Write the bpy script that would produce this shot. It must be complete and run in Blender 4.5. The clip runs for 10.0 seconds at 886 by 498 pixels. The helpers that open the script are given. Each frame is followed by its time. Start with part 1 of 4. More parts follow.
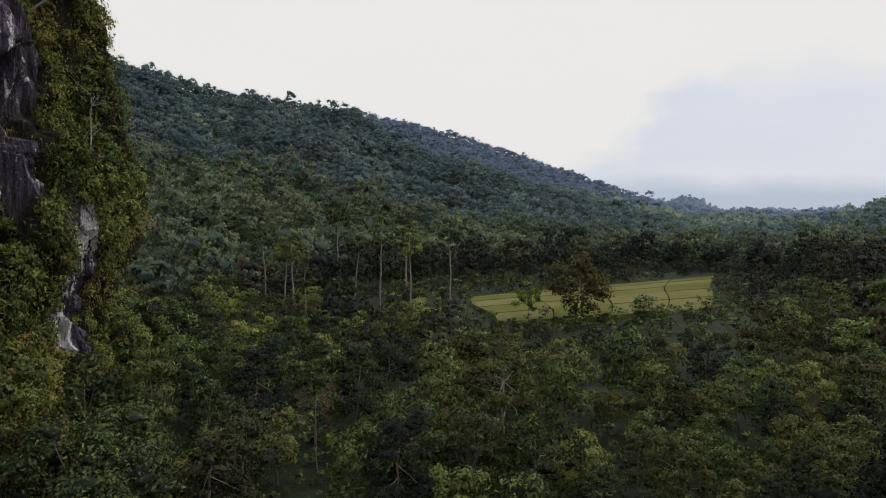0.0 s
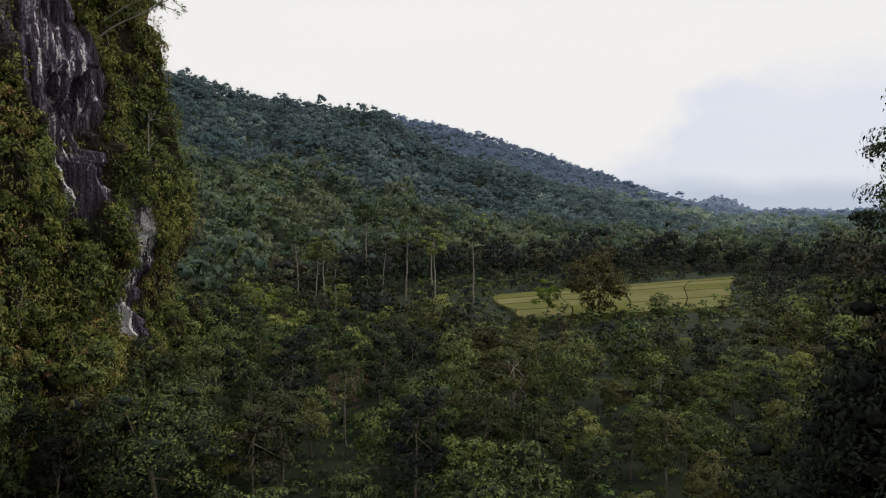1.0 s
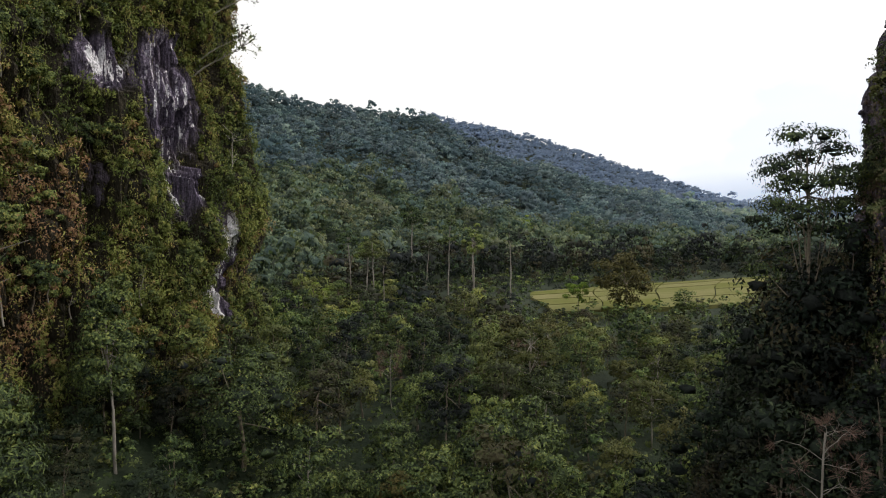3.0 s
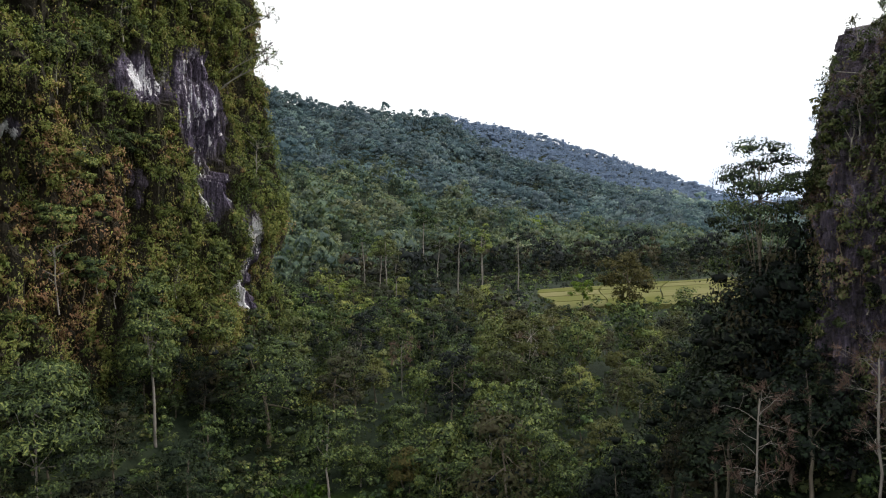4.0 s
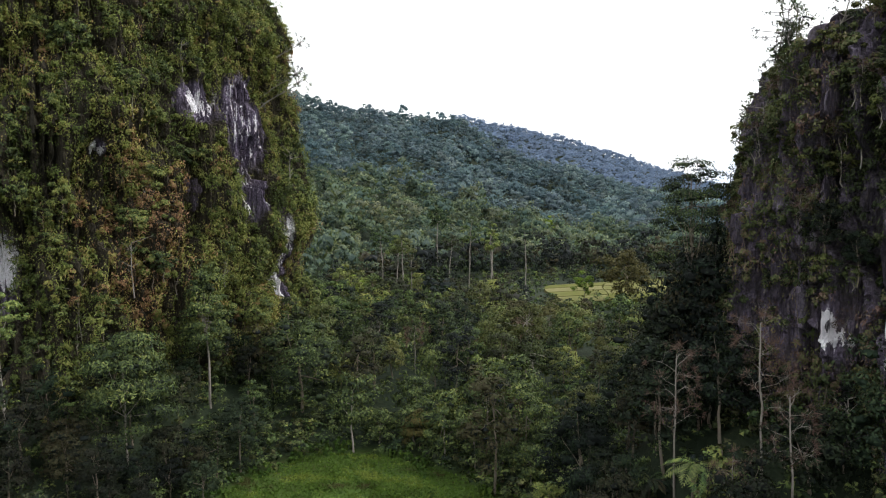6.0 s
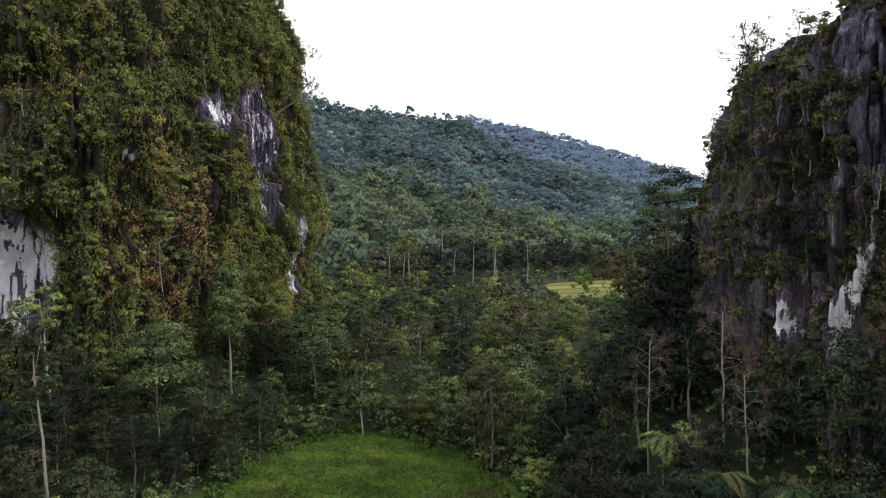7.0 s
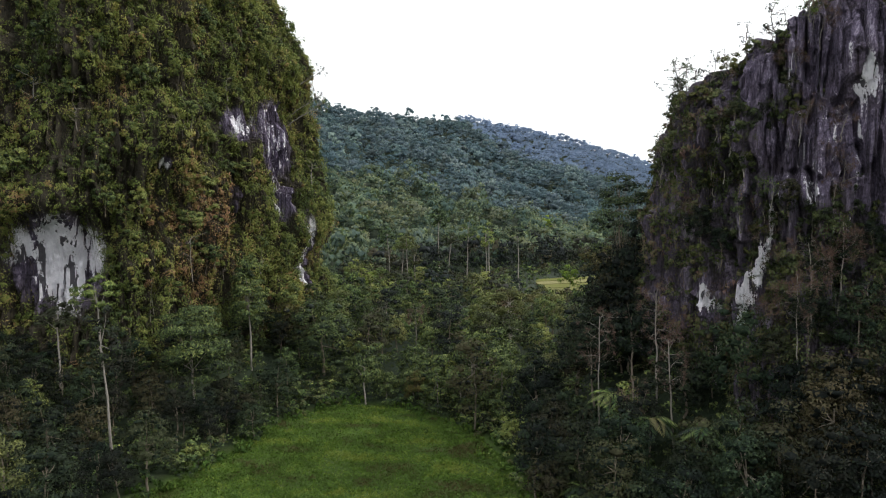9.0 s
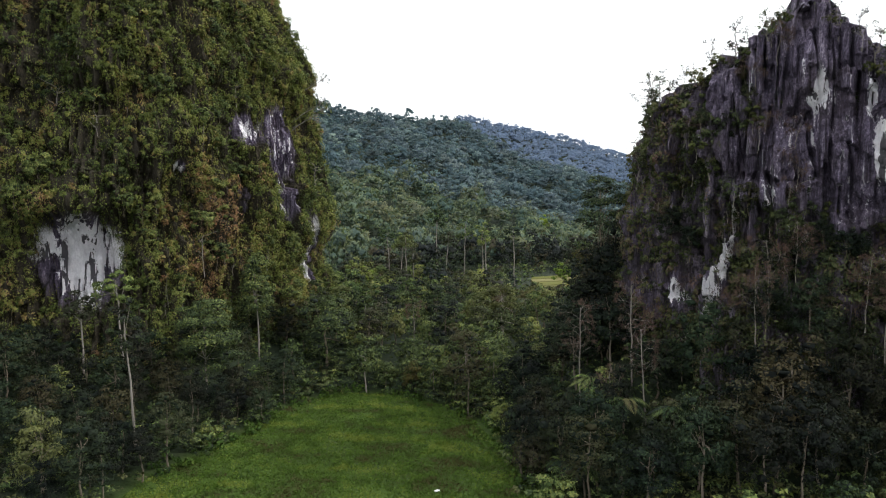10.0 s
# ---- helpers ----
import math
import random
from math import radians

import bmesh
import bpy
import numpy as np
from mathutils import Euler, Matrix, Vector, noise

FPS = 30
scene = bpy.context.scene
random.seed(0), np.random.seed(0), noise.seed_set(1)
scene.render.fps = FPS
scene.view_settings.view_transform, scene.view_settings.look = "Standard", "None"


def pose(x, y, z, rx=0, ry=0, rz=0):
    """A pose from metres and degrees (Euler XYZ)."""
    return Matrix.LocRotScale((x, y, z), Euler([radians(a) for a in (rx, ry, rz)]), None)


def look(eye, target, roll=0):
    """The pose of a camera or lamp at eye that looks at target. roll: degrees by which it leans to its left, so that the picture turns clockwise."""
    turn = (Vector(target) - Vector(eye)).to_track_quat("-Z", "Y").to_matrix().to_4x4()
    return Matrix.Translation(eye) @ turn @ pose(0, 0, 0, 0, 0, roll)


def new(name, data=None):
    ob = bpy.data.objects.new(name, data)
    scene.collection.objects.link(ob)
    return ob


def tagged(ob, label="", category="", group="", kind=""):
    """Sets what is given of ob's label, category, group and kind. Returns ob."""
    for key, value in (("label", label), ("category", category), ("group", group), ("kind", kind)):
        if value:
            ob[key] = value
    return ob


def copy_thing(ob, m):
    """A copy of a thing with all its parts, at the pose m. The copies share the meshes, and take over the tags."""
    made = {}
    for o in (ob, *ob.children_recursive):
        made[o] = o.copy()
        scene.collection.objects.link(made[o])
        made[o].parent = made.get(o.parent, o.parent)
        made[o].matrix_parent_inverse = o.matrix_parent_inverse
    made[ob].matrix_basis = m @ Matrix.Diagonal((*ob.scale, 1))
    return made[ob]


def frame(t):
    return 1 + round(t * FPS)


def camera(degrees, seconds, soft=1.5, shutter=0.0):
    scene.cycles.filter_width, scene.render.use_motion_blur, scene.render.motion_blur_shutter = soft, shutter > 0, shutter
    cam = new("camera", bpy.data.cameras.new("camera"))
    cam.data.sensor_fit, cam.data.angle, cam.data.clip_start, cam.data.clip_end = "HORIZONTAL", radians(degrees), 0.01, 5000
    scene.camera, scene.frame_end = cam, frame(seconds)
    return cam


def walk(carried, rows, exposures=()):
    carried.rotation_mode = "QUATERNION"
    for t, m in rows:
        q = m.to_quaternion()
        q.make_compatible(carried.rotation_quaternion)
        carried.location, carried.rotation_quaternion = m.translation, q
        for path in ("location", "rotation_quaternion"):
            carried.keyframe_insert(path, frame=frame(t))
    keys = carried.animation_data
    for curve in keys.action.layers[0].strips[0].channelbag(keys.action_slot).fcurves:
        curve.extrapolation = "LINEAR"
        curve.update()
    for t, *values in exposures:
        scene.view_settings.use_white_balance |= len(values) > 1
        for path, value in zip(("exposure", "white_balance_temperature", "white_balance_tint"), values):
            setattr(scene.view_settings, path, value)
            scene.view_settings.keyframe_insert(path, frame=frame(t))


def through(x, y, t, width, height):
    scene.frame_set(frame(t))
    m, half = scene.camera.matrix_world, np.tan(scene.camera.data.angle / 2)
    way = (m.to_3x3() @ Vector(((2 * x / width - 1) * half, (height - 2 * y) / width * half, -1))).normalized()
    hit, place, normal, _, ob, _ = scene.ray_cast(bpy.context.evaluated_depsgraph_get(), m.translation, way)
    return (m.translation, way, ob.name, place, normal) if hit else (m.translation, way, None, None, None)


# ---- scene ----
cam = camera(64.1, 10.0, soft=1.1)
METRES, EYE, TILT, LEAN, TURN = 80.0, 29.0, -3.2, 0.0, 0.0
ROWS = [
    (0.0, 0.0, 0.0, 0.0, 0.0, 0.0, -0.0),
    (0.5, 0.0087, -0.0493, -0.0018, 1.12, 0.04, -0.03),
    (1.0, 0.0177, -0.0981, -0.0037, 2.34, 0.07, -0.08),
    (1.5, 0.0276, -0.1471, -0.0052, 3.58, 0.09, -0.14),
    (2.0, 0.0379, -0.1965, -0.007, 4.8, 0.13, -0.18),
    (2.5, 0.049, -0.2455, -0.0089, 5.62, 0.15, -0.16),
    (4.0, 0.0835, -0.3917, -0.0139, 7.43, 0.15, -0.2),
    (4.5, 0.0953, -0.4402, -0.0158, 7.72, 0.16, -0.2),
    (5.0, 0.1073, -0.4886, -0.0178, 8.0, 0.16, -0.22),
    (5.5, 0.1194, -0.537, -0.0198, 8.43, 0.16, -0.22),
    (7.0, 0.1546, -0.6829, -0.0241, 9.45, 0.12, -0.25),
    (7.5, 0.1671, -0.7313, -0.0262, 9.46, 0.1, -0.23),
    (8.0, 0.1794, -0.7797, -0.0285, 9.46, 0.09, -0.23),
    (8.5, 0.1918, -0.828, -0.0306, 9.46, 0.08, -0.22),
    (9.0, 0.2045, -0.8763, -0.0328, 9.47, 0.07, -0.22),
    (9.5, 0.2173, -0.9241, -0.035, 9.48, 0.05, -0.22),
    (10.0, 0.2303, -0.9721, -0.037, 9.48, 0.03, -0.21),
]
walk(cam, [(t, pose(0, 0, EYE, TILT, LEAN, TURN) @ pose(METRES * x, METRES * y, METRES * z, 90 + pitch, roll, yaw)) for t, x, y, z, yaw, pitch, roll in ROWS],
     exposures=[(0.0, -0.93, 6600, 11), (1.0, -0.84, 6600, 11), (2.5, -0.54, 6600, 11), (4.0, -0.18, 6350, 10.5), (5.0, -0.02, 6250, 10.5), (7.0, 0.02, 6250, 10.5), (10.0, -0.02, 6250, 10.5)])

# ---- world and light ----
world = bpy.data.worlds.new("sky")
scene.world = world
world.use_nodes = True


class Nodes:
    """A short hand for building node trees."""

    def __init__(self, tree):
        self.tree = tree
        tree.nodes.clear()

    def add(self, kind, inputs=None, **props):
        n = self.tree.nodes.new(kind)
        for k, v in props.items():
            setattr(n, k, v)
        for k, v in (inputs or {}).items():
            if isinstance(v, bpy.types.NodeSocket):
                self.tree.links.new(v, n.inputs[k])
            else:
                n.inputs[k].default_value = v
        return n

    def math(self, op, a, b=0.0, c=0.0, clamp=False):
        return self.add("ShaderNodeMath", {0: a, 1: b, 2: c}, operation=op, use_clamp=clamp).outputs[0]

    def mix(self, fac, a, b, blend="MIX"):
        n = self.add("ShaderNodeMix", {0: fac, 6: a, 7: b}, data_type="RGBA", blend_type=blend)
        return n.outputs[2]

    def ramp(self, fac, stops):
        n = self.add("ShaderNodeValToRGB", {0: fac})
        els = n.color_ramp.elements
        while len(els) < len(stops):
            els.new(0.5)
        for e, (p, col) in zip(els, stops):
            e.position = p
            e.color = (*col, 1) if len(col) == 3 else col
        return n.outputs[0]

    def noise(self, vec, scale, detail=3.0, rough=0.55):
        return self.add("ShaderNodeTexNoise", {"Vector": vec, "Scale": scale, "Detail": detail, "Roughness": rough}).outputs[0]

    def scaled(self, vec, s):
        return self.add("ShaderNodeMapping", {"Vector": vec, "Scale": s}).outputs[0]


SUN_AZ, SUN_EL = radians(80), radians(41)
w = Nodes(world.node_tree)
geo = w.add("ShaderNodeTexCoord").outputs["Generated"]
nish = w.add("ShaderNodeTexSky", sky_type="NISHITA", sun_disc=False, sun_elevation=SUN_EL, sun_rotation=SUN_AZ, altitude=60.0)
blue = w.mix(1.0, nish.outputs[0], (0.10, 0.10, 0.10, 1), "MULTIPLY")
sep = w.add("ShaderNodeSeparateXYZ", {0: geo})
stretch = w.scaled(geo, (1.0, 1.0, 2.6))
n1 = w.noise(stretch, 2.2, 4.0, 0.5)
n2 = w.noise(w.scaled(geo, (1.0, 1.0, 6.0)), 3.0, 3.0, 0.5)
n3 = w.noise(w.scaled(geo, (1.0, 1.0, 1.6)), 9.0, 6.0, 0.6)
ahead = w.math("MAXIMUM", sep.outputs[1], 0.05)
side = w.math("DIVIDE", sep.outputs[0], ahead)
rise = w.math("DIVIDE", sep.outputs[2], ahead)
ragged = w.math("ADD", w.math("MULTIPLY", w.math("SUBTRACT", n3, 0.5), 0.24), w.math("MULTIPLY", w.math("SUBTRACT", n1, 0.5), 0.10))
edge = w.math("ADD", w.math("SUBTRACT", side, w.math("MULTIPLY_ADD", rise, 1.3, 0.09)), ragged)
top = w.math("ADD", w.math("SUBTRACT", 0.23, rise), w.math("MULTIPLY", ragged, 0.5))
opening = w.math("MULTIPLY", w.ramp(edge, [(0.0, (0, 0, 0)), (0.07, (1, 1, 1))]), w.ramp(top, [(0.0, (0, 0, 0)), (0.08, (1, 1, 1))]))
opening = w.math("MULTIPLY", opening, w.math("GREATER_THAN", sep.outputs[1], 0.2))
shelf = w.ramp(w.math("ADD", rise, w.math("MULTIPLY", ragged, 0.15)), [(0.02, (1, 1, 1)), (0.05, (0, 0, 0))])
cloud = w.mix(n1, (0.95, 0.957, 0.957, 1), (1.0, 0.995, 0.975, 1))
veil = w.mix(n2, (0.77, 0.83, 0.97, 1), (0.92, 0.95, 1.0, 1))
veil = w.mix(w.math("MULTIPLY", shelf, 0.8), veil, (0.50, 0.60, 0.77, 1))
veil = w.mix(0.1, veil, blue)
col = w.mix(opening, cloud, veil)
high = w.math("MULTIPLY_ADD", w.math("SMOOTH_MIN", w.math("MAXIMUM", w.math("SUBTRACT", sep.outputs[2], 0.30), 0.0), 0.55, 0.2), 1.6, 1.6)
bg = w.add("ShaderNodeBackground", {0: col, 1: high})
w.add("ShaderNodeOutputWorld", {0: bg.outputs[0]})

sun = new("sun", bpy.data.lights.new("sun", "SUN"))
sun.data.energy, sun.data.angle, sun.data.color = 2.5, radians(14), (1.0, 0.93, 0.82)
sun.matrix_world = look((math.sin(SUN_AZ) * math.cos(SUN_EL), math.cos(SUN_AZ) * math.cos(SUN_EL), math.sin(SUN_EL)), (0, 0, 0))


# ---- materials ----
def material(name):
    m = bpy.data.materials.new(name)
    m.use_nodes = True
    return m, Nodes(m.node_tree)


def finish(n, shader):
    n.add("ShaderNodeOutputMaterial", {0: shader})


def leaf_material(name, stops, rough=0.65, translucent=0.15, spec=0.08, dry=0.0, grain=5.0, mottle=1.5, vary=0.6, through=(1.25, 1.3, 0.6, 1)):
    """Leaves whose colour runs over stops by the tint that each leaf carries and by the plant's own chance;
    dry: how brown the driest plants are."""
    m, n = material(name)
    tint = n.add("ShaderNodeAttribute", attribute_name="tint").outputs["Fac"]
    chance = n.add("ShaderNodeObjectInfo").outputs["Random"]
    at = n.add("ShaderNodeTexCoord").outputs["Object"]
    fine = n.noise(at, grain, 3.0, 0.7)
    fac = n.math("ADD", tint, n.math("MULTIPLY", n.math("SUBTRACT", chance, 0.5), vary))
    fac = n.math("ADD", fac, n.math("MULTIPLY", n.math("SUBTRACT", fine, 0.5), mottle), clamp=True)
    fac = n.math("MULTIPLY", fac, n.math("GREATER_THAN", tint, 0.002))
    col = n.ramp(fac, stops)
    if dry:
        hue = n.add("ShaderNodeAttribute", attribute_name="hue").outputs["Fac"]
        other = n.math("FRACT", n.math("MULTIPLY_ADD", chance, 7.31, hue))
        third = n.math("FRACT", n.math("MULTIPLY_ADD", chance, 17.7, n.math("MULTIPLY", hue, 5.3)))
        green = n.math("GREATER_THAN", tint, 0.02)
        amount = n.math("MULTIPLY", n.math("MULTIPLY", n.math("POWER", other, 4.0), dry), green)
        col = n.mix(amount, col, (0.098, 0.074, 0.038, 1))
        col = n.mix(n.math("MULTIPLY", third, 0.9), col, n.mix(1.0, col, (0.84, 0.98, 0.92, 1), "MULTIPLY"))
    bump = n.add("ShaderNodeBump", {"Height": fine, "Strength": 0.5, "Distance": 0.5 / grain})
    p = n.add("ShaderNodeBsdfPrincipled", {"Base Color": col, "Roughness": rough, "Specular IOR Level": spec, "Normal": bump.outputs[0]})
    t = n.add("ShaderNodeBsdfTranslucent", {"Color": n.mix(1.0, col, through, "MULTIPLY")})
    mix = n.add("ShaderNodeMixShader", {0: translucent, 1: p.outputs[0], 2: t.outputs[0]})
    finish(n, mix.outputs[0])
    return m


GREENS = [(0.0, (0.013, 0.016, 0.017)), (0.3, (0.027, 0.041, 0.021)), (0.55, (0.065, 0.091, 0.034)), (0.8, (0.131, 0.160, 0.052)), (1.0, (0.210, 0.216, 0.067))]
LEAF = leaf_material("broad_leaves", GREENS, dry=0.6, vary=0.8, mottle=0.9)
LEAF_FEATHER = leaf_material("feathery_leaves", GREENS, vary=0.2)
# Darker leaves: the shade below the cliffs is put into their colour.
LEAF_SHADE_TINT = leaf_material("shade_tinted_leaves", [(0.0, (0.010, 0.012, 0.011)), (0.3, (0.017, 0.025, 0.017)), (0.55, (0.031, 0.044, 0.024)), (0.8, (0.054, 0.066, 0.034)), (1.0, (0.080, 0.086, 0.044))], spec=0.04, dry=0.5, mottle=0.8)
LEAF_TOWER = leaf_material("tower_scrub", [(0.0, (0.014, 0.016, 0.013)), (0.3, (0.048, 0.064, 0.030)), (0.55, (0.088, 0.106, 0.046)), (0.75, (0.130, 0.130, 0.064)), (0.9, (0.150, 0.106, 0.082)), (1.0, (0.150, 0.096, 0.084))], spec=0.04, translucent=0.15, mottle=0.4, vary=0.0)
LEAF_OLIVE = leaf_material("olive_leaves", [(0.0, (0.010, 0.011, 0.007)), (0.3, (0.032, 0.040, 0.016)), (0.6, (0.066, 0.072, 0.026)), (1.0, (0.12, 0.118, 0.040))], dry=0.4)
LEAF_FRESH = leaf_material("fresh_leaves", [(0.0, (0.07, 0.12, 0.02)), (1.0, (0.20, 0.25, 0.035))])
LEAF_RUST = leaf_material("browning_leaves", [(0.0, (0.012, 0.012, 0.006)), (0.25, (0.042, 0.042, 0.016)), (1.0, (0.115, 0.095, 0.032))])
# Distance haze is put into the next four canopy colours: paler and bluer.
LEAF_HILL_HAZE = leaf_material("haze_tinted_hill", [(0.0, (0.078, 0.106, 0.126)), (0.3, (0.134, 0.172, 0.182)), (0.6, (0.192, 0.237, 0.218)), (0.85, (0.250, 0.292, 0.244)), (1.0, (0.296, 0.326, 0.259))], 0.9, 0.4, dry=0.3, grain=1.1, mottle=1.4, through=(0.95, 1.1, 1.1, 1))
LEAF_LAST_HAZE = leaf_material("haze_tinted_last", [(0.0, (0.240, 0.300, 0.390)), (1.0, (0.270, 0.330, 0.413))], 0.9, 0.45, grain=0.5, mottle=0.4, through=(0.95, 1.05, 1.2, 1))
LEAF_SLOPE_HAZE = leaf_material("haze_tinted_slope", [(0.0, (0.022, 0.033, 0.039)), (0.3, (0.045, 0.066, 0.062)), (0.6, (0.081, 0.107, 0.080)), (0.85, (0.125, 0.150, 0.097)), (1.0, (0.171, 0.182, 0.110))], 0.8, 0.25, dry=0.35, grain=1.8, mottle=1.5)
LEAF_FAR_HAZE = leaf_material("haze_tinted_far", [(0.0, (0.190, 0.238, 0.310)), (0.6, (0.205, 0.254, 0.325)), (1.0, (0.222, 0.270, 0.338))], 1.0, 0.6, grain=0.8, mottle=0.2, through=(0.95, 1.1, 1.3, 1))
LEAF_CLIFF = leaf_material("creeper_leaves", [(0.0, (0.034, 0.042, 0.024)), (0.3, (0.074, 0.100, 0.030)), (0.55, (0.138, 0.160, 0.046)), (0.8, (0.214, 0.210, 0.066)), (0.92, (0.225, 0.152, 0.074)), (1.0, (0.20, 0.118, 0.070))], translucent=0.2, mottle=0.35, vary=0.0)
LEAF_WEED = leaf_material("weed_leaves", [(0.0, (0.027, 0.055, 0.012)), (0.5, (0.058, 0.101, 0.019)), (1.0, (0.109, 0.148, 0.025))])
TWIG = leaf_material("reddish_twigs", [(0.0, (0.068, 0.043, 0.036)), (1.0, (0.128, 0.086, 0.068))], 0.8, 0.05)
GRASS = leaf_material("grass_blades", [(0.0, (0.058, 0.056, 0.022)), (0.3, (0.050, 0.085, 0.017)), (0.6, (0.074, 0.124, 0.022)), (1.0, (0.140, 0.168, 0.036))], 0.6, 0.25, mottle=0.8)


def bark_material(name, dark, light):
    m, n = material(name)
    at = n.add("ShaderNodeTexCoord").outputs["Object"]
    f = n.noise(n.scaled(at, (2.5, 2.5, 0.5)), 3.0, 5.0, 0.65)
    chance = n.add("ShaderNodeObjectInfo").outputs["Random"]
    col = n.ramp(f, [(0.25, dark), (0.7, light)])
    col = n.mix(n.math("MULTIPLY", chance, 0.35), col, (0.12, 0.11, 0.09, 1))
    bump = n.add("ShaderNodeBump", {"Height": f, "Strength": 0.5, "Distance": 0.05})
    p = n.add("ShaderNodeBsdfPrincipled", {"Base Color": col, "Roughness": 0.85, "Normal": bump.outputs[0]})
    finish(n, p.outputs[0])
    return m


BARK = bark_material("brown_bark", (0.06, 0.05, 0.035), (0.20, 0.16, 0.12))
BARK_PALE = bark_material("pale_bark", (0.10, 0.085, 0.075), (0.29, 0.265, 0.235))


def ground_material():
    m, n = material("soil_and_weeds")
    at = n.add("ShaderNodeTexCoord").outputs["Object"]
    meadow = n.add("ShaderNodeAttribute", attribute_name="meadow").outputs["Fac"]
    a = n.noise(at, 0.12, 5.0, 0.6)
    b = n.noise(at, 1.3, 4.0, 0.65)
    f = n.math("ADD", n.math("MULTIPLY", a, 0.6), n.math("MULTIPLY", b, 0.4))
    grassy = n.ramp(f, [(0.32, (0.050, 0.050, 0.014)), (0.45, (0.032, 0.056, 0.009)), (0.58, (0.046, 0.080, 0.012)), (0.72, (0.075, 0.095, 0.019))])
    # Leaf litter, darkened further so its colour holds the shade under the trees.
    shaded_litter = n.ramp(f, [(0.3, (0.008, 0.012, 0.007)), (0.5, (0.016, 0.024, 0.013)), (0.72, (0.032, 0.040, 0.020))])
    col = n.mix(meadow, shaded_litter, grassy)
    bump = n.add("ShaderNodeBump", {"Height": b, "Strength": 0.6, "Distance": 0.3})
    p = n.add("ShaderNodeBsdfPrincipled", {"Base Color": col, "Roughness": 0.9, "Specular IOR Level": 0.15, "Normal": bump.outputs[0]})
    finish(n, p.outputs[0])
    return m


def rock_material():
    """Weathered limestone: violet-grey ribs with upright streaks, pale where the calcite attribute is high."""
    m, n = material("weathered_limestone")
    at = n.add("ShaderNodeTexCoord").outputs["Object"]
    big = n.noise(at, 0.16, 4.0, 0.6)
    streak = n.noise(n.scaled(at, (1.0, 1.0, 0.07)), 1.1, 5.0, 0.65)
    thin = n.noise(n.scaled(at, (1.0, 1.0, 0.2)), 5.0, 5.0, 0.65)
    fine = n.noise(at, 3.2, 8.0, 0.75)
    mixed = n.math("ADD", n.math("MULTIPLY", streak, 0.42), n.math("ADD", n.math("MULTIPLY", fine, 0.33), n.math("MULTIPLY", thin, 0.25)))
    col = n.ramp(mixed, [(0.40, (0.018, 0.015, 0.022)), (0.46, (0.068, 0.056, 0.086)), (0.525, (0.150, 0.124, 0.186)), (0.59, (0.40, 0.35, 0.45))])
    stain = n.ramp(big, [(0.5, (0, 0, 0)), (0.7, (1, 1, 1))])
    col = n.mix(n.math("MULTIPLY", stain, 0.22), col, (0.11, 0.08, 0.06, 1))
    cal = n.add("ShaderNodeAttribute", attribute_name="calcite").outputs["Fac"]
    drip = n.math("ADD", n.math("MULTIPLY", n.math("SUBTRACT", streak, 0.5), 2.6), n.math("MULTIPLY", n.math("SUBTRACT", fine, 0.5), 1.0))
    mask = n.ramp(n.math("ADD", cal, drip), [(0.50, (0, 0, 0)), (0.56, (1, 1, 1))])
    mask = n.math("MULTIPLY", mask, n.math("GREATER_THAN", cal, 0.04))
    pale = n.ramp(n.math("ADD", n.math("MULTIPLY", fine, 0.6), n.math("MULTIPLY", thin, 0.4)), [(0.35, (0.70, 0.68, 0.73)), (0.6, (0.93, 0.91, 0.95))])
    runs = n.ramp(n.noise(n.scaled(at, (1.0, 1.0, 0.045)), 0.75, 4.0, 0.6), [(0.565, (0, 0, 0)), (0.585, (1, 1, 1))])
    pale = n.mix(n.math("MULTIPLY", runs, 0.93), pale, (0.03, 0.026, 0.034, 1))
    col = n.mix(mask, col, pale)
    # The rock turns dark brown outside the bare patches.
    dark_brown = n.add("ShaderNodeAttribute", attribute_name="dark_brown").outputs["Fac"]
    dark_mask = n.ramp(n.math("ADD", dark_brown, n.math("MULTIPLY", n.math("SUBTRACT", fine, 0.5), 1.2)), [(0.35, (0, 0, 0)), (0.65, (1, 1, 1))])
    col = n.mix(dark_mask, col, n.ramp(thin, [(0.35, (0.016, 0.014, 0.010)), (0.6, (0.050, 0.042, 0.026))]))
    h = n.math("ADD", n.math("MULTIPLY", streak, 1.0), n.math("ADD", n.math("MULTIPLY", fine, 0.6), n.math("MULTIPLY", thin, 0.4)))
    bump = n.add("ShaderNodeBump", {"Height": h, "Strength": 1.0, "Distance": 0.9})
    p = n.add("ShaderNodeBsdfPrincipled", {"Base Color": col, "Roughness": 0.9, "Specular IOR Level": 0.25, "Normal": bump.outputs[0]})
    finish(n, p.outputs[0])
    return m


def rice_material():
    m, n = material("ripe_rice")
    at = n.add("ShaderNodeTexCoord").outputs["Object"]
    chance = n.add("ShaderNodeObjectInfo").outputs["Random"]
    a = n.noise(at, 0.10, 4.0, 0.6)
    b = n.noise(at, 1.5, 4.0, 0.7)
    f = n.math("ADD", n.math("MULTIPLY", a, 0.5), n.math("ADD", n.math("MULTIPLY", b, 0.25), n.math("MULTIPLY", chance, 0.3)))
    col = n.ramp(f, [(0.3, (0.072, 0.080, 0.016)), (0.55, (0.112, 0.110, 0.044)), (0.8, (0.165, 0.145, 0.075))])
    p = n.add("ShaderNodeBsdfPrincipled", {"Base Color": col, "Roughness": 1.0, "Specular IOR Level": 0.03})
    finish(n, p.outputs[0])
    return m


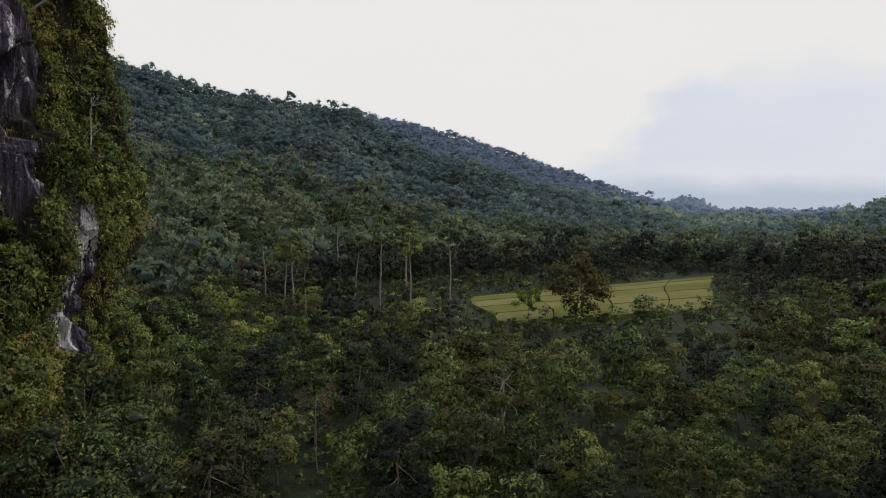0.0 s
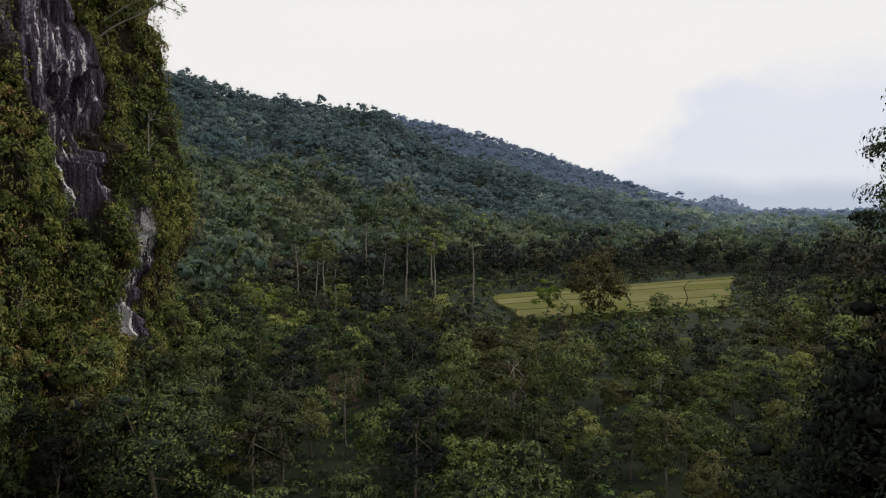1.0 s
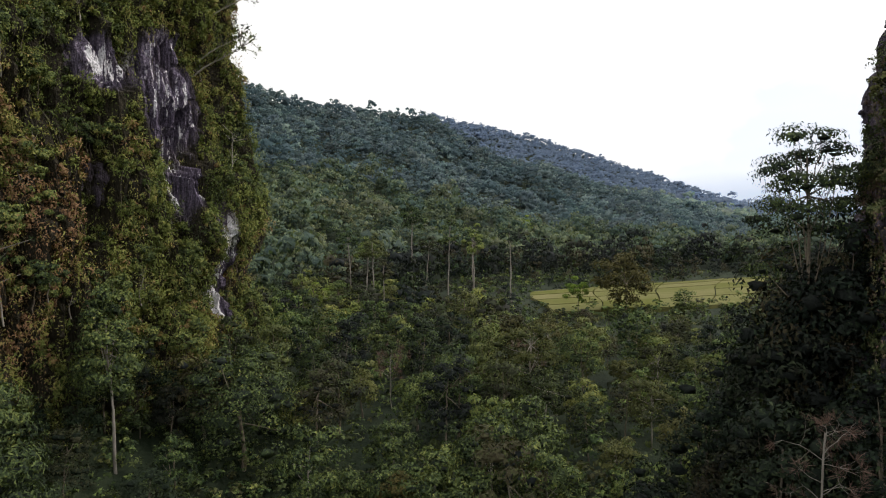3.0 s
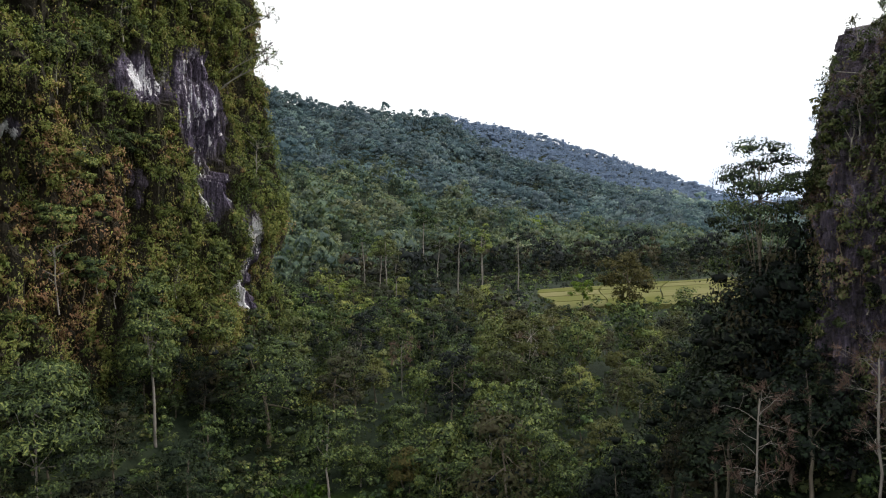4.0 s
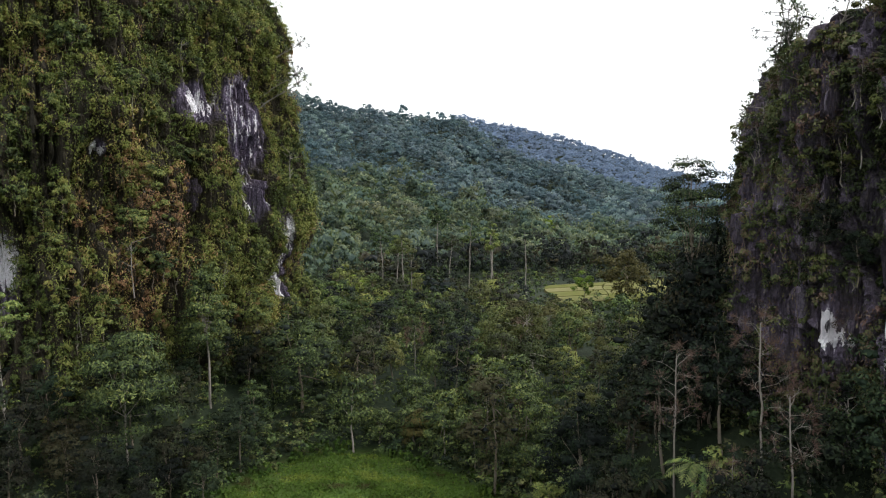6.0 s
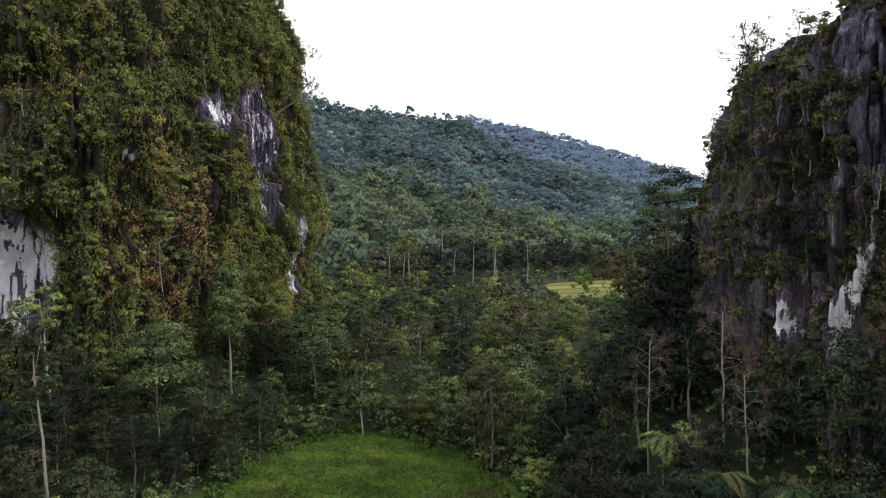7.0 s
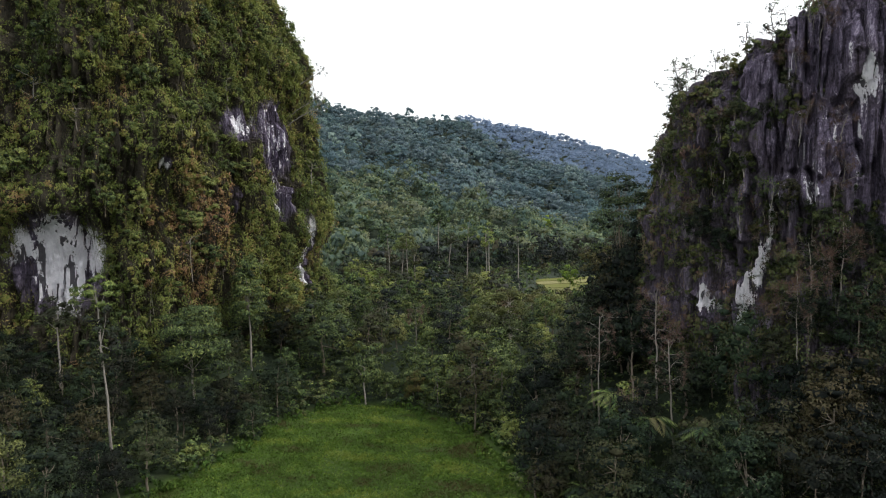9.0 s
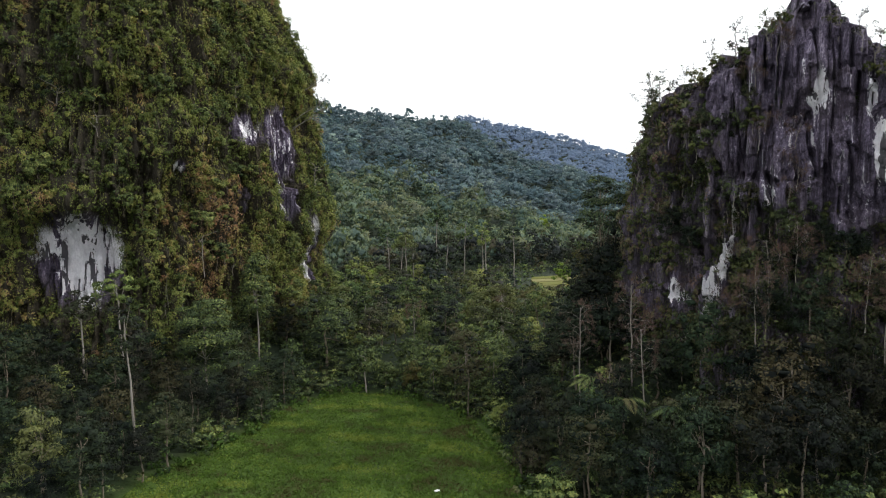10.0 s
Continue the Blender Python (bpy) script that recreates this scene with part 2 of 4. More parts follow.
def stone_material():
    m, n = material("whitish_stone")
    at = n.add("ShaderNodeTexCoord").outputs["Object"]
    col = n.ramp(n.noise(at, 5.0, 5.0, 0.6), [(0.3, (0.45, 0.45, 0.44)), (0.7, (0.75, 0.75, 0.74))])
    p = n.add("ShaderNodeBsdfPrincipled", {"Base Color": col, "Roughness": 0.8})
    finish(n, p.outputs[0])
    return m


def cloth_material():
    m, n = material("faded_red_cloth")
    at = n.add("ShaderNodeTexCoord").outputs["Object"]
    col = n.ramp(n.noise(at, 6.0, 3.0, 0.6), [(0.3, (0.55, 0.07, 0.05)), (0.7, (0.75, 0.16, 0.11))])
    p = n.add("ShaderNodeBsdfPrincipled", {"Base Color": col, "Roughness": 0.85})
    finish(n, p.outputs[0])
    return m


PALE_STONE, RED_CLOTH = stone_material(), cloth_material()
GROUND, ROCK, RICE = ground_material(), rock_material(), rice_material()

# ---- mesh tools ----


def mesh_of(name, verts, faces, mat, attrs=None, smooth=False):
    """A mesh from arrays of vertices and of quads (or triangles), with float values on the faces or the points."""
    verts, faces = np.asarray(verts, np.float32), np.asarray(faces, np.int32)
    k = faces.shape[1]
    me = bpy.data.meshes.new(name)
    me.vertices.add(len(verts))
    me.vertices.foreach_set("co", verts.ravel())
    me.loops.add(faces.size)
    me.loops.foreach_set("vertex_index", faces.ravel())
    me.polygons.add(len(faces))
    me.polygons.foreach_set("loop_start", np.arange(0, faces.size, k, dtype=np.int32))
    me.polygons.foreach_set("loop_total", np.full(len(faces), k, np.int32))
    me.polygons.foreach_set("use_smooth", np.full(len(faces), smooth))
    me.materials.append(mat)
    for key, (domain, vals) in (attrs or {}).items():
        me.attributes.new(key, "FLOAT", domain).data.foreach_set("value", np.asarray(vals, np.float32))
    me.update()
    me.validate()
    return me


def thing(name, label, category, group="", kind=""):
    return tagged(new(name), label, category, group, kind)


def part(name, me, parent, label=""):
    ob = new(name, me)
    ob.parent = parent
    return tagged(ob, label)


def unit(v):
    return v / np.maximum(np.linalg.norm(v, axis=-1, keepdims=True), 1e-6)


def leaf_quads(c, nrm, size, r, aspect=0.55, droop=0.25, fold=0.12):
    """Pointed, drooping leaves about the centres c that face nrm."""
    nrm = unit(nrm)
    t = r.normal(size=c.shape)
    t[:, 2] -= droop * 2
    t = unit(t - nrm * (t * nrm).sum(1, keepdims=True))
    s = np.cross(nrm, t)
    L, W = size[:, None] * 0.5, size[:, None] * aspect * 0.5
    f = nrm * size[:, None] * fold
    return np.stack([c - t * L - s * W, c + t * L - f, c - t * L + s * W], 1)


def quads_mesh(name, q, tint, mat, nrm=None, hue=None):
    """Leaves as small faces; nrm: for each leaf, the direction in which its cluster faces."""
    n, k = q.shape[:2]
    attrs = {"tint": ("FACE", tint)}
    if hue is not None:
        attrs["hue"] = ("FACE", hue)
    me = mesh_of(name, q.reshape(-1, 3), np.arange(n * k).reshape(n, k), mat, attrs, smooth=nrm is not None)
    if nrm is not None:
        nrm = unit(np.asarray(nrm))
        flat = (np.repeat(nrm, k, 0) if nrm.ndim == 2 else nrm.reshape(-1, 3)).astype(np.float32)
        me.attributes.new("custom_normal", "FLOAT_VECTOR", "POINT").data.foreach_set("vector", flat.ravel())
    return me


def tube(path, radii, sides=6):
    """A tapered tube along a path of points."""
    path = np.asarray(path, float)
    vs, fs = [], []
    for i, p in enumerate(path):
        d = unit(path[min(i + 1, len(path) - 1)] - path[max(i - 1, 0)])
        a = unit(np.cross(d, (0.3, 0.9, 0.1) if abs(d[2]) > 0.8 else (0, 0, 1)))
        b = np.cross(d, a)
        for k in range(sides):
            g = 2 * math.pi * k / sides
            vs.append(p + radii[i] * (math.cos(g) * a + math.sin(g) * b))
    for i in range(len(path) - 1):
        for k in range(sides):
            fs.append((i * sides + k, i * sides + (k + 1) % sides, (i + 1) * sides + (k + 1) % sides, (i + 1) * sides + k))
    return np.array(vs), np.array(fs)


def joined(pieces):
    vs, fs, at = [], [], 0
    for v, f in pieces:
        vs.append(v)
        fs.append(f + at)
        at += len(v)
    return np.concatenate(vs), np.concatenate(fs)


def wander(a, b, steps, sway, r):
    """A path from a to b that sways."""
    a, b = np.array(a, float), np.array(b, float)
    t = np.linspace(0, 1, steps)[:, None]
    p = a + (b - a) * t
    off = np.cumsum(r.normal(size=(steps, 3)) * sway, 0)
    off -= off[0] + (off[-1] - off[0]) * t
    return p + off * [1, 1, 0.3]


# ---- plants ----
def crown_lobes(r, radius, depth, top, count, down=1.55):
    """Centres, radii and outward directions of the lobes of a billowing crown that is depth deep and ends at the height top."""
    k = np.arange(count) + 0.5
    z = 1 - down * k / count
    a = k * 2.39996 + r.uniform(0, 6.28)
    s = np.sqrt(np.clip(1 - z * z, 0, 1))
    d = np.stack([s * np.cos(a), s * np.sin(a), z], 1) + r.normal(size=(count, 3)) * 0.16
    rad = r.uniform(0.55, 0.92, count)[:, None]
    c = d * rad * [radius * 0.82, radius * 0.82, depth * 0.55]
    c[:, 2] += top - depth * 0.58
    return c, radius * r.uniform(0.18, 0.42, count), unit(d)


def lobe_leaves(r, c, size, out, per, leaf, flat=0.7, aspect=0.55, droop=0.25, up=0.12, stray=0.26, fleck=1.0):
    """Leaves over the outer and upper side of each lobe, facing outwards and up; fleck: how unlike each other they are."""
    n = len(c) * per
    cc, ss, oo = np.repeat(c, per, 0), np.repeat(size, per), np.repeat(out, per, 0)
    d = unit(r.normal(size=(n, 3)) + oo * 0.55 + [0, 0, 0.6])
    p = cc + d * ss[:, None] * (0.66 + 0.46 * r.random(n))[:, None] * [1, 1, flat]
    nrm = d + np.array([0, 0, up]) + r.normal(size=(n, 3)) * stray
    q = leaf_quads(p, nrm, leaf * r.uniform(0.6, 1.35, n), r, aspect, droop)
    tint = 0.42 + np.repeat(r.normal(0, 0.08, len(c)), per) + r.normal(0, 0.09 * fleck, n)
    return q, np.clip(tint, 0.01, 1), unit(d * 0.9 + unit(oo) * 0.4 + [0, 0, 0.2] + r.normal(size=(n, 3)) * 0.24 * fleck)


GROUPS = {"understory_tree": "dark trees below the cliffs", "thin_leaved_tree": "olive-brown trees of the valley", "broadleaf_tree": "trees of the valley forest", "emergent_tree": "tall pale-trunked trees", "shrub": "shrubs of the forest edge", "cliff_shrub": "shrubs on the tall cliff", "rock_shrub": "shrubs on the rock tower", "dry_shrub": "dry shrubs on the rock tower",
          "tree_fern": "tree ferns under the cliff", "bare_tree": "leafless trees", "rock_edge_tree": "spindly trees of the rock edge"}


def icosahedron():
    """The directions of its twelve corners, and its twenty sides."""
    bm = bmesh.new()
    bmesh.ops.create_icosphere(bm, subdivisions=1, radius=1.0)
    pts = unit(np.array([v.co[:] for v in bm.verts]))
    sides = np.array([[v.index for v in f.verts] for f in bm.faces])
    bm.free()
    return pts, sides


BALL = icosahedron()


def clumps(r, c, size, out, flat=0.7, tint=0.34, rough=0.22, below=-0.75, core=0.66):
    """An uneven clump of closed foliage for each lobe, beneath its single leaves; a low tint paints inner shade."""
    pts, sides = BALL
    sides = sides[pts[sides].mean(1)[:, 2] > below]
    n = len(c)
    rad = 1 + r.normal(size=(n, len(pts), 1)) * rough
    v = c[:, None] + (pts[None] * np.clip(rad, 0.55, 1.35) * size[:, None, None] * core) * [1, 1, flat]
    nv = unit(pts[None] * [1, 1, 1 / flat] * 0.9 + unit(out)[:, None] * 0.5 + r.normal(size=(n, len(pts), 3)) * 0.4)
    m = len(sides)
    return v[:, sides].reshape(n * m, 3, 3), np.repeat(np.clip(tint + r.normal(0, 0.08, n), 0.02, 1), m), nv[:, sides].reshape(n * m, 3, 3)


def corners(nv):
    """One direction for a leaf, given to its three corners."""
    return np.repeat(nv[:, None], 3, 1)


def make_tree(name, label, seed, height, radius, depth, lobes, per, leaf, bark, mat, trunk_r=0.2, flat=0.62, aspect=0.55, droop=0.25, limbs=5, shift=0.0, fork=0.55, branch=0.4, lobe=1.0):
    r = np.random.default_rng(seed)
    root = thing(name, label, "shrub" if name.endswith("shrub") else "tree", GROUPS.get(name, ""))
    c, s, o = crown_lobes(r, radius, depth, height, lobes)
    s = s * lobe
    lean = r.normal(size=2) * height * 0.015
    trunk = wander((0, 0, -0.8), (lean[0], lean[1], height - depth * 0.3), 10, 0.10, r)
    pieces = [tube(trunk, np.linspace(trunk_r, trunk_r * 0.3, 10), 7)]
    for j in r.choice(lobes, min(limbs, lobes), replace=False):
        k0 = trunk[int(np.clip(fork * 10 + r.integers(0, 4), 1, 8))]
        pieces.append(tube(wander(k0, c[j], 5, 0.10, r), np.linspace(trunk_r * branch, trunk_r * 0.08, 5), 4))
    v, f = joined(pieces)
    part("trunk", mesh_of(name + "_trunk", v, f, bark, smooth=True), root)
    q, tint, nv = lobe_leaves(r, c, s, o, per, leaf, flat, aspect, droop, fleck=1.7)
    # Low clump tint puts the crown's inner shade into the leaf colour.
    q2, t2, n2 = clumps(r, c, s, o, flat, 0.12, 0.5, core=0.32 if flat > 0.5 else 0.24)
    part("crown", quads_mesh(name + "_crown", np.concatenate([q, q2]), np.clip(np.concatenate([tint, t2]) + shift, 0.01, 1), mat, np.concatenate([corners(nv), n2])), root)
    return root


def make_palm(name, label, seed, height, fronds, length, stem_r=0.12):
    """A palm or tree fern: a slim stem and arching fronds with leaflets on both sides."""
    r = np.random.default_rng(seed)
    root = thing(name, label, "tree fern", GROUPS.get(name, ""))
    stem = wander((0, 0, -0.5), (r.normal() * 0.3, r.normal() * 0.3, height), 7, 0.06, r)
    v, f = tube(stem, np.linspace(stem_r, stem_r * 0.7, 7), 7)
    part("trunk", mesh_of(name + "_trunk", v, f, BARK, smooth=True), root)
    for k in range(fronds):
        a = 2 * math.pi * (k + r.uniform(-0.3, 0.3)) / fronds
        rise, L = r.uniform(0.15, 0.8), length * r.uniform(0.8, 1.15)
        t = np.linspace(0, 1, 17)
        reach = L * t * 0.9
        zz = height + L * (rise * t - (0.55 + rise * 0.55) * t * t)
        spine = np.stack([stem[-1, 0] + reach * math.cos(a), stem[-1, 1] + reach * math.sin(a), zz], 1)
        side = np.array([-math.sin(a), math.cos(a), 0])
        q = []
        for i in range(1, 17):
            w = 0.24 * L * math.sin(math.pi * min(1, 0.12 + t[i] * 0.88)) + 0.05
            fwd = unit(spine[i] - spine[i - 1])
            for sg in (-1, 1):
                tip = spine[i] + side * sg * w + fwd * w * 0.5 - np.array([0, 0, w * 0.45])
                half = fwd * 0.035 * L
                q.append([spine[i] - half * 0.6, (spine[i] + tip) / 2 - half + [0, 0, 0.04], tip, (spine[i] + tip) / 2 + half])
        q = np.array(q)
        part("frond", quads_mesh(name + "_frond", q, np.clip(0.35 + r.normal(0, 0.12, len(q)), 0, 1), LEAF), root)
    return root


def branching(r, p, d, length, radius, depth, out, tips):
    """Bare boughs that fork again and again."""
    end = p + d * length
    out.append(tube(wander(p, end, 4, length * 0.05, r), np.linspace(radius, radius * 0.6, 4), 4 if depth < 2 else 5))
    if depth == 0:
        tips.append((end, d))
        return
    for _ in range(int(r.integers(2, 4))):
        e = unit(d + r.normal(size=3) * 0.55 + [0, 0, 0.1])
        branching(r, end, e, length * r.uniform(0.5, 0.8), radius * 0.55, depth - 1, out, tips)


def make_bare_tree(name, label, seed, height, spread, trunk_r, levels=3):
    """A nearly leafless tree: a pale trunk, forked boughs and a haze of reddish twigs."""
    r = np.random.default_rng(seed)
    root = thing(name, label, "shrub" if name.endswith("shrub") else "tree", GROUPS.get(name, ""))
    trunk = wander((0, 0, -0.6), (r.normal() * 0.3, r.normal() * 0.3, height * 0.85), 9, 0.08, r)
    pieces, tips = [tube(trunk, np.linspace(trunk_r, trunk_r * 0.4, 9), 6)], []
    for k in range(16):
        u = 4.2 + 3.8 * (k + r.random()) / 16
        at = trunk[int(u)] + (trunk[min(int(u) + 1, 8)] - trunk[int(u)]) * (u % 1)
        a = r.uniform(0, 6.28)
        d = unit(np.array([math.cos(a), math.sin(a), r.uniform(-0.2, 1.0)]))
        branching(r, at, d, spread * r.uniform(0.2, 0.5), trunk_r * 0.2, levels - 1, pieces, tips)
    v, f = joined(pieces)
    part("trunk", mesh_of(name + "_trunk", v, f, BARK_PALE, smooth=True), root)
    e = np.repeat(np.array([t[0] for t in tips]), 14, 0)
    d = unit(np.repeat(np.array([t[1] for t in tips]), 14, 0) + r.normal(size=e.shape) * 0.7)
    L = spread * 0.22 * r.uniform(0.5, 1.3, len(e))[:, None]
    s = unit(np.cross(d, r.normal(size=e.shape))) * 0.014
    q = np.stack([e - s, e + d * L * 0.5 - s, e + d * L, e + d * L * 0.5 + s], 1)
    tagged(part("twig_haze", quads_mesh(name + "_twigs", q, r.random(len(q)), TWIG), root, "fine reddish twigs"), kind="stuff")
    return root


def make_rosette_tree(name, label, seed, height, twigs):
    """A spindly tree of the rock edge, with a tuft of leaves at the end of each twig."""
    r = np.random.default_rng(seed)
    root = thing(name, label, "tree", GROUPS.get(name, ""))
    stem = wander((0, 0, -0.8), (r.normal() * 0.4, r.normal() * 0.4, height), 8, 0.10, r)
    pieces, q = [tube(stem, np.linspace(0.09, 0.045, 8), 5)], []
    for k in range(twigs):
        p = stem[int(r.integers(3, 8))]
        e = p + np.array([r.normal() * 0.9, r.normal() * 0.9, r.uniform(0.1, 1.1)])
        pieces.append(tube(wander(p, e, 4, 0.05, r), np.linspace(0.045, 0.025, 4), 4))
        c = e + r.normal(size=(18, 3)) * [0.22, 0.22, 0.15]
        q.append(leaf_quads(c, r.normal(size=(18, 3)) + [0, 0, 1.0], 0.36 * r.uniform(0.6, 1.2, 18), r, 0.4, 0.3))
    v, f = joined(pieces)
    part("trunk", mesh_of(name + "_trunk", v, f, BARK_PALE, smooth=True), root)
    q = np.concatenate(q)
    part("crown", quads_mesh(name + "_crown", q, np.clip(0.3 + r.normal(0, 0.12, len(q)), 0, 1), LEAF), root)
    return root


def in_poly(p, poly):
    x, y = p
    c = False
    for (x0, y0), (x1, y1) in zip(poly, poly[1:] + poly[:1]):
        if (y0 > y) != (y1 > y) and x < (x1 - x0) * (y - y0) / (y1 - y0) + x0:
            c = not c
    return c


# ---- the plan ----
CLEARING = [(-29, -34), (-31, 0), (-27, 18), (-26, 32), (-20, 42), (-10, 42), (-1, 36), (5, 29), (11, 16), (15, 2), (19, -34)]
FIELD = [(12, 154), (66, 174), (100, 260), (7, 199)]
LEFT_FOOT = [(-47, 92), (-35.6, 78), (-34.4, 69), (-35.7, 59), (-39.5, 48), (-44, 36), (-50, 28), (-58, 24), (-68, 21), (-80, 14), (-100, 0), (-135, 0), (-150, 60), (-110, 110), (-70, 108)]
RIGHT_FOOT = [(29, 31), (28, 24), (30, 16), (33, 12.8), (37, 9), (42, 7), (47, 6.5), (53, 5), (60, 1), (72, 4), (78, 25), (62, 42), (42, 46), (33, 39)]

AZ = np.array([-180, -60, -32, -24.6, -21, -17, -13.8, -9.7, -7, -5.6, -1.5, 2, 4.7, 10.7, 15, 20, 25, 28, 32, 42, 60, 180.0])
FOOT_R = np.array([400, 160, 170, 180, 195, 210, 225, 245, 262, 270, 290, 305, 315, 335, 345, 345, 345, 345, 340, 330, 330, 400.0])
NEAR_Z = np.array([40, 169, 174, 155, 146, 133, 126, 123, 117, 106, 78, 66, 55, 33, 18, 3, 2, 7, 24, 55, 60, 40.0])
FAR_Z = np.array([40, 160, 208, 229, 240, 250, 255, 260, 255, 250, 221, 194, 165, 105, 45, 6, 2, 2, 6, 60, 60, 40.0])
LAST_AZ = np.array([-180, 10, 13, 15, 17.4, 18.9, 20, 21.5, 23, 26, 29, 33, 42, 180.0])
LAST_Z = np.array([60, 60, 72, 70, 42, 68, 46, 6, 15, 9, 14, 30, 60, 60.0])


def soft(a, b, x):
    t = min(max((x - a) / (b - a), 0.0), 1.0)
    return t * t * (3 - 2 * t)


def dist_poly(x, y, poly):
    best = 1e9
    for (x0, y0), (x1, y1) in zip(poly, poly[1:] + poly[:1]):
        dx, dy = x1 - x0, y1 - y0
        t = min(max(((x - x0) * dx + (y - y0) * dy) / (dx * dx + dy * dy), 0), 1)
        best = min(best, math.hypot(x - x0 - t * dx, y - y0 - t * dy))
    return best


def ground_z(x, y):
    """The height of the ground: a flat valley, and wooded hills round it."""
    r, az = math.hypot(x, y), math.degrees(math.atan2(x, y))
    foot, near, far = (float(np.interp(az, AZ, a)) for a in (FOOT_R, NEAR_Z, FAR_Z))
    last = float(np.interp(az, LAST_AZ, LAST_Z))
    base = 2.0 + 1.5 * soft(80, 180, r) + 0.8 * noise.noise((x / 25, y / 25, 0))
    d = dist_poly(x, y, CLEARING) if r < 140 else 99
    if r < 140:
        base = -2.0 if in_poly((x, y), CLEARING) else -2.0 + (base + 2.0) * soft(0, 22, d)
    if r < 140 and not in_poly((x, y), CLEARING):
        talus = 10 * soft(-5, 20, y) if x > 0 else 4.0
        near_rock = min(dist_poly(x, y, RIGHT_FOOT), dist_poly(x, y, LEFT_FOOT)) if not (in_poly((x, y), RIGHT_FOOT) or in_poly((x, y), LEFT_FOOT)) else 0
        base += talus * (1 - soft(0, 17, near_rock)) * soft(0, 8, d)
    if r < foot:
        return base
    rough = min(1.0, max(near, 6) / 45) * 13 * noise.noise((x / 95, y / 95, 3)) + min(1.0, max(near, 6) / 45) * 6.0 * noise.noise((x / 38, y / 38, 5))
    t = (r - foot) / (700 - foot)
    if t < 1:
        return base + (near - base) * (0.35 * t * t + 0.65 * t) + rough * min(1, t * 3) * (1 - soft(0.85, 1, t) * 0.6)
    rs = [700, 820, 1150, 1700, 2200, 3000, 3900, 4900]
    dip = min(near, far) * 0.6
    zs = [near, near * 0.88, dip, far, far * 0.45, last, 20, 0]
    return float(np.interp(r, rs, zs)) + rough * 0.5


def build_ground():
    radii = np.concatenate([np.linspace(0, 140, 48)[1:], np.geomspace(144, 4900, 80)])
    na = 240
    vs = [(0, 0, ground_z(0, 0))]
    for rr in radii:
        for k in range(na):
            a = 2 * math.pi * k / na
            x, y = rr * math.sin(a), rr * math.cos(a)
            vs.append((x, y, ground_z(x, y)))
    me = bpy.data.meshes.new("ground")
    fs = [(0, 1 + (k + 1) % na, 1 + k) for k in range(na)]
    for i in range(len(radii) - 1):
        a0, b0 = 1 + i * na, 1 + (i + 1) * na
        fs += [(a0 + k, a0 + (k + 1) % na, b0 + (k + 1) % na, b0 + k) for k in range(na)]
    me.from_pydata(vs, [], fs)
    me.materials.append(GROUND)
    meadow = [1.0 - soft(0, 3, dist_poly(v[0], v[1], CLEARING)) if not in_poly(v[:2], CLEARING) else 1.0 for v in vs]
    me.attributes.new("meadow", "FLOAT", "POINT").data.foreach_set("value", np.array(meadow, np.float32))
    for p in me.polygons:
        p.use_smooth = True
    tagged(new("ground", me), "weedy green valley floor rising into wooded hills", "ground", kind="structure")


build_ground()


# ---- limestone towers ----
def closed_curve(pts, step, coarse):
    """Points along a smooth closed curve through pts; step(a, b): the metres between them from a to b."""
    p = np.array(pts, float)
    out = []
    n = len(p)
    for i in range(n):
        a, b, c, d = p[i - 1], p[i], p[(i + 1) % n], p[(i + 2) % n]
        k = max(2, int(np.linalg.norm(c - b) / (3.0 if coarse((b + c) / 2) else step(b, c))))
        for t in np.linspace(0, 1, k, endpoint=False):
            out.append(0.5 * (2 * b + (c - a) * t + (2 * a - 5 * b + 4 * c - d) * t * t + (3 * b - a - 3 * c + d) * t ** 3))
    return np.array(out)


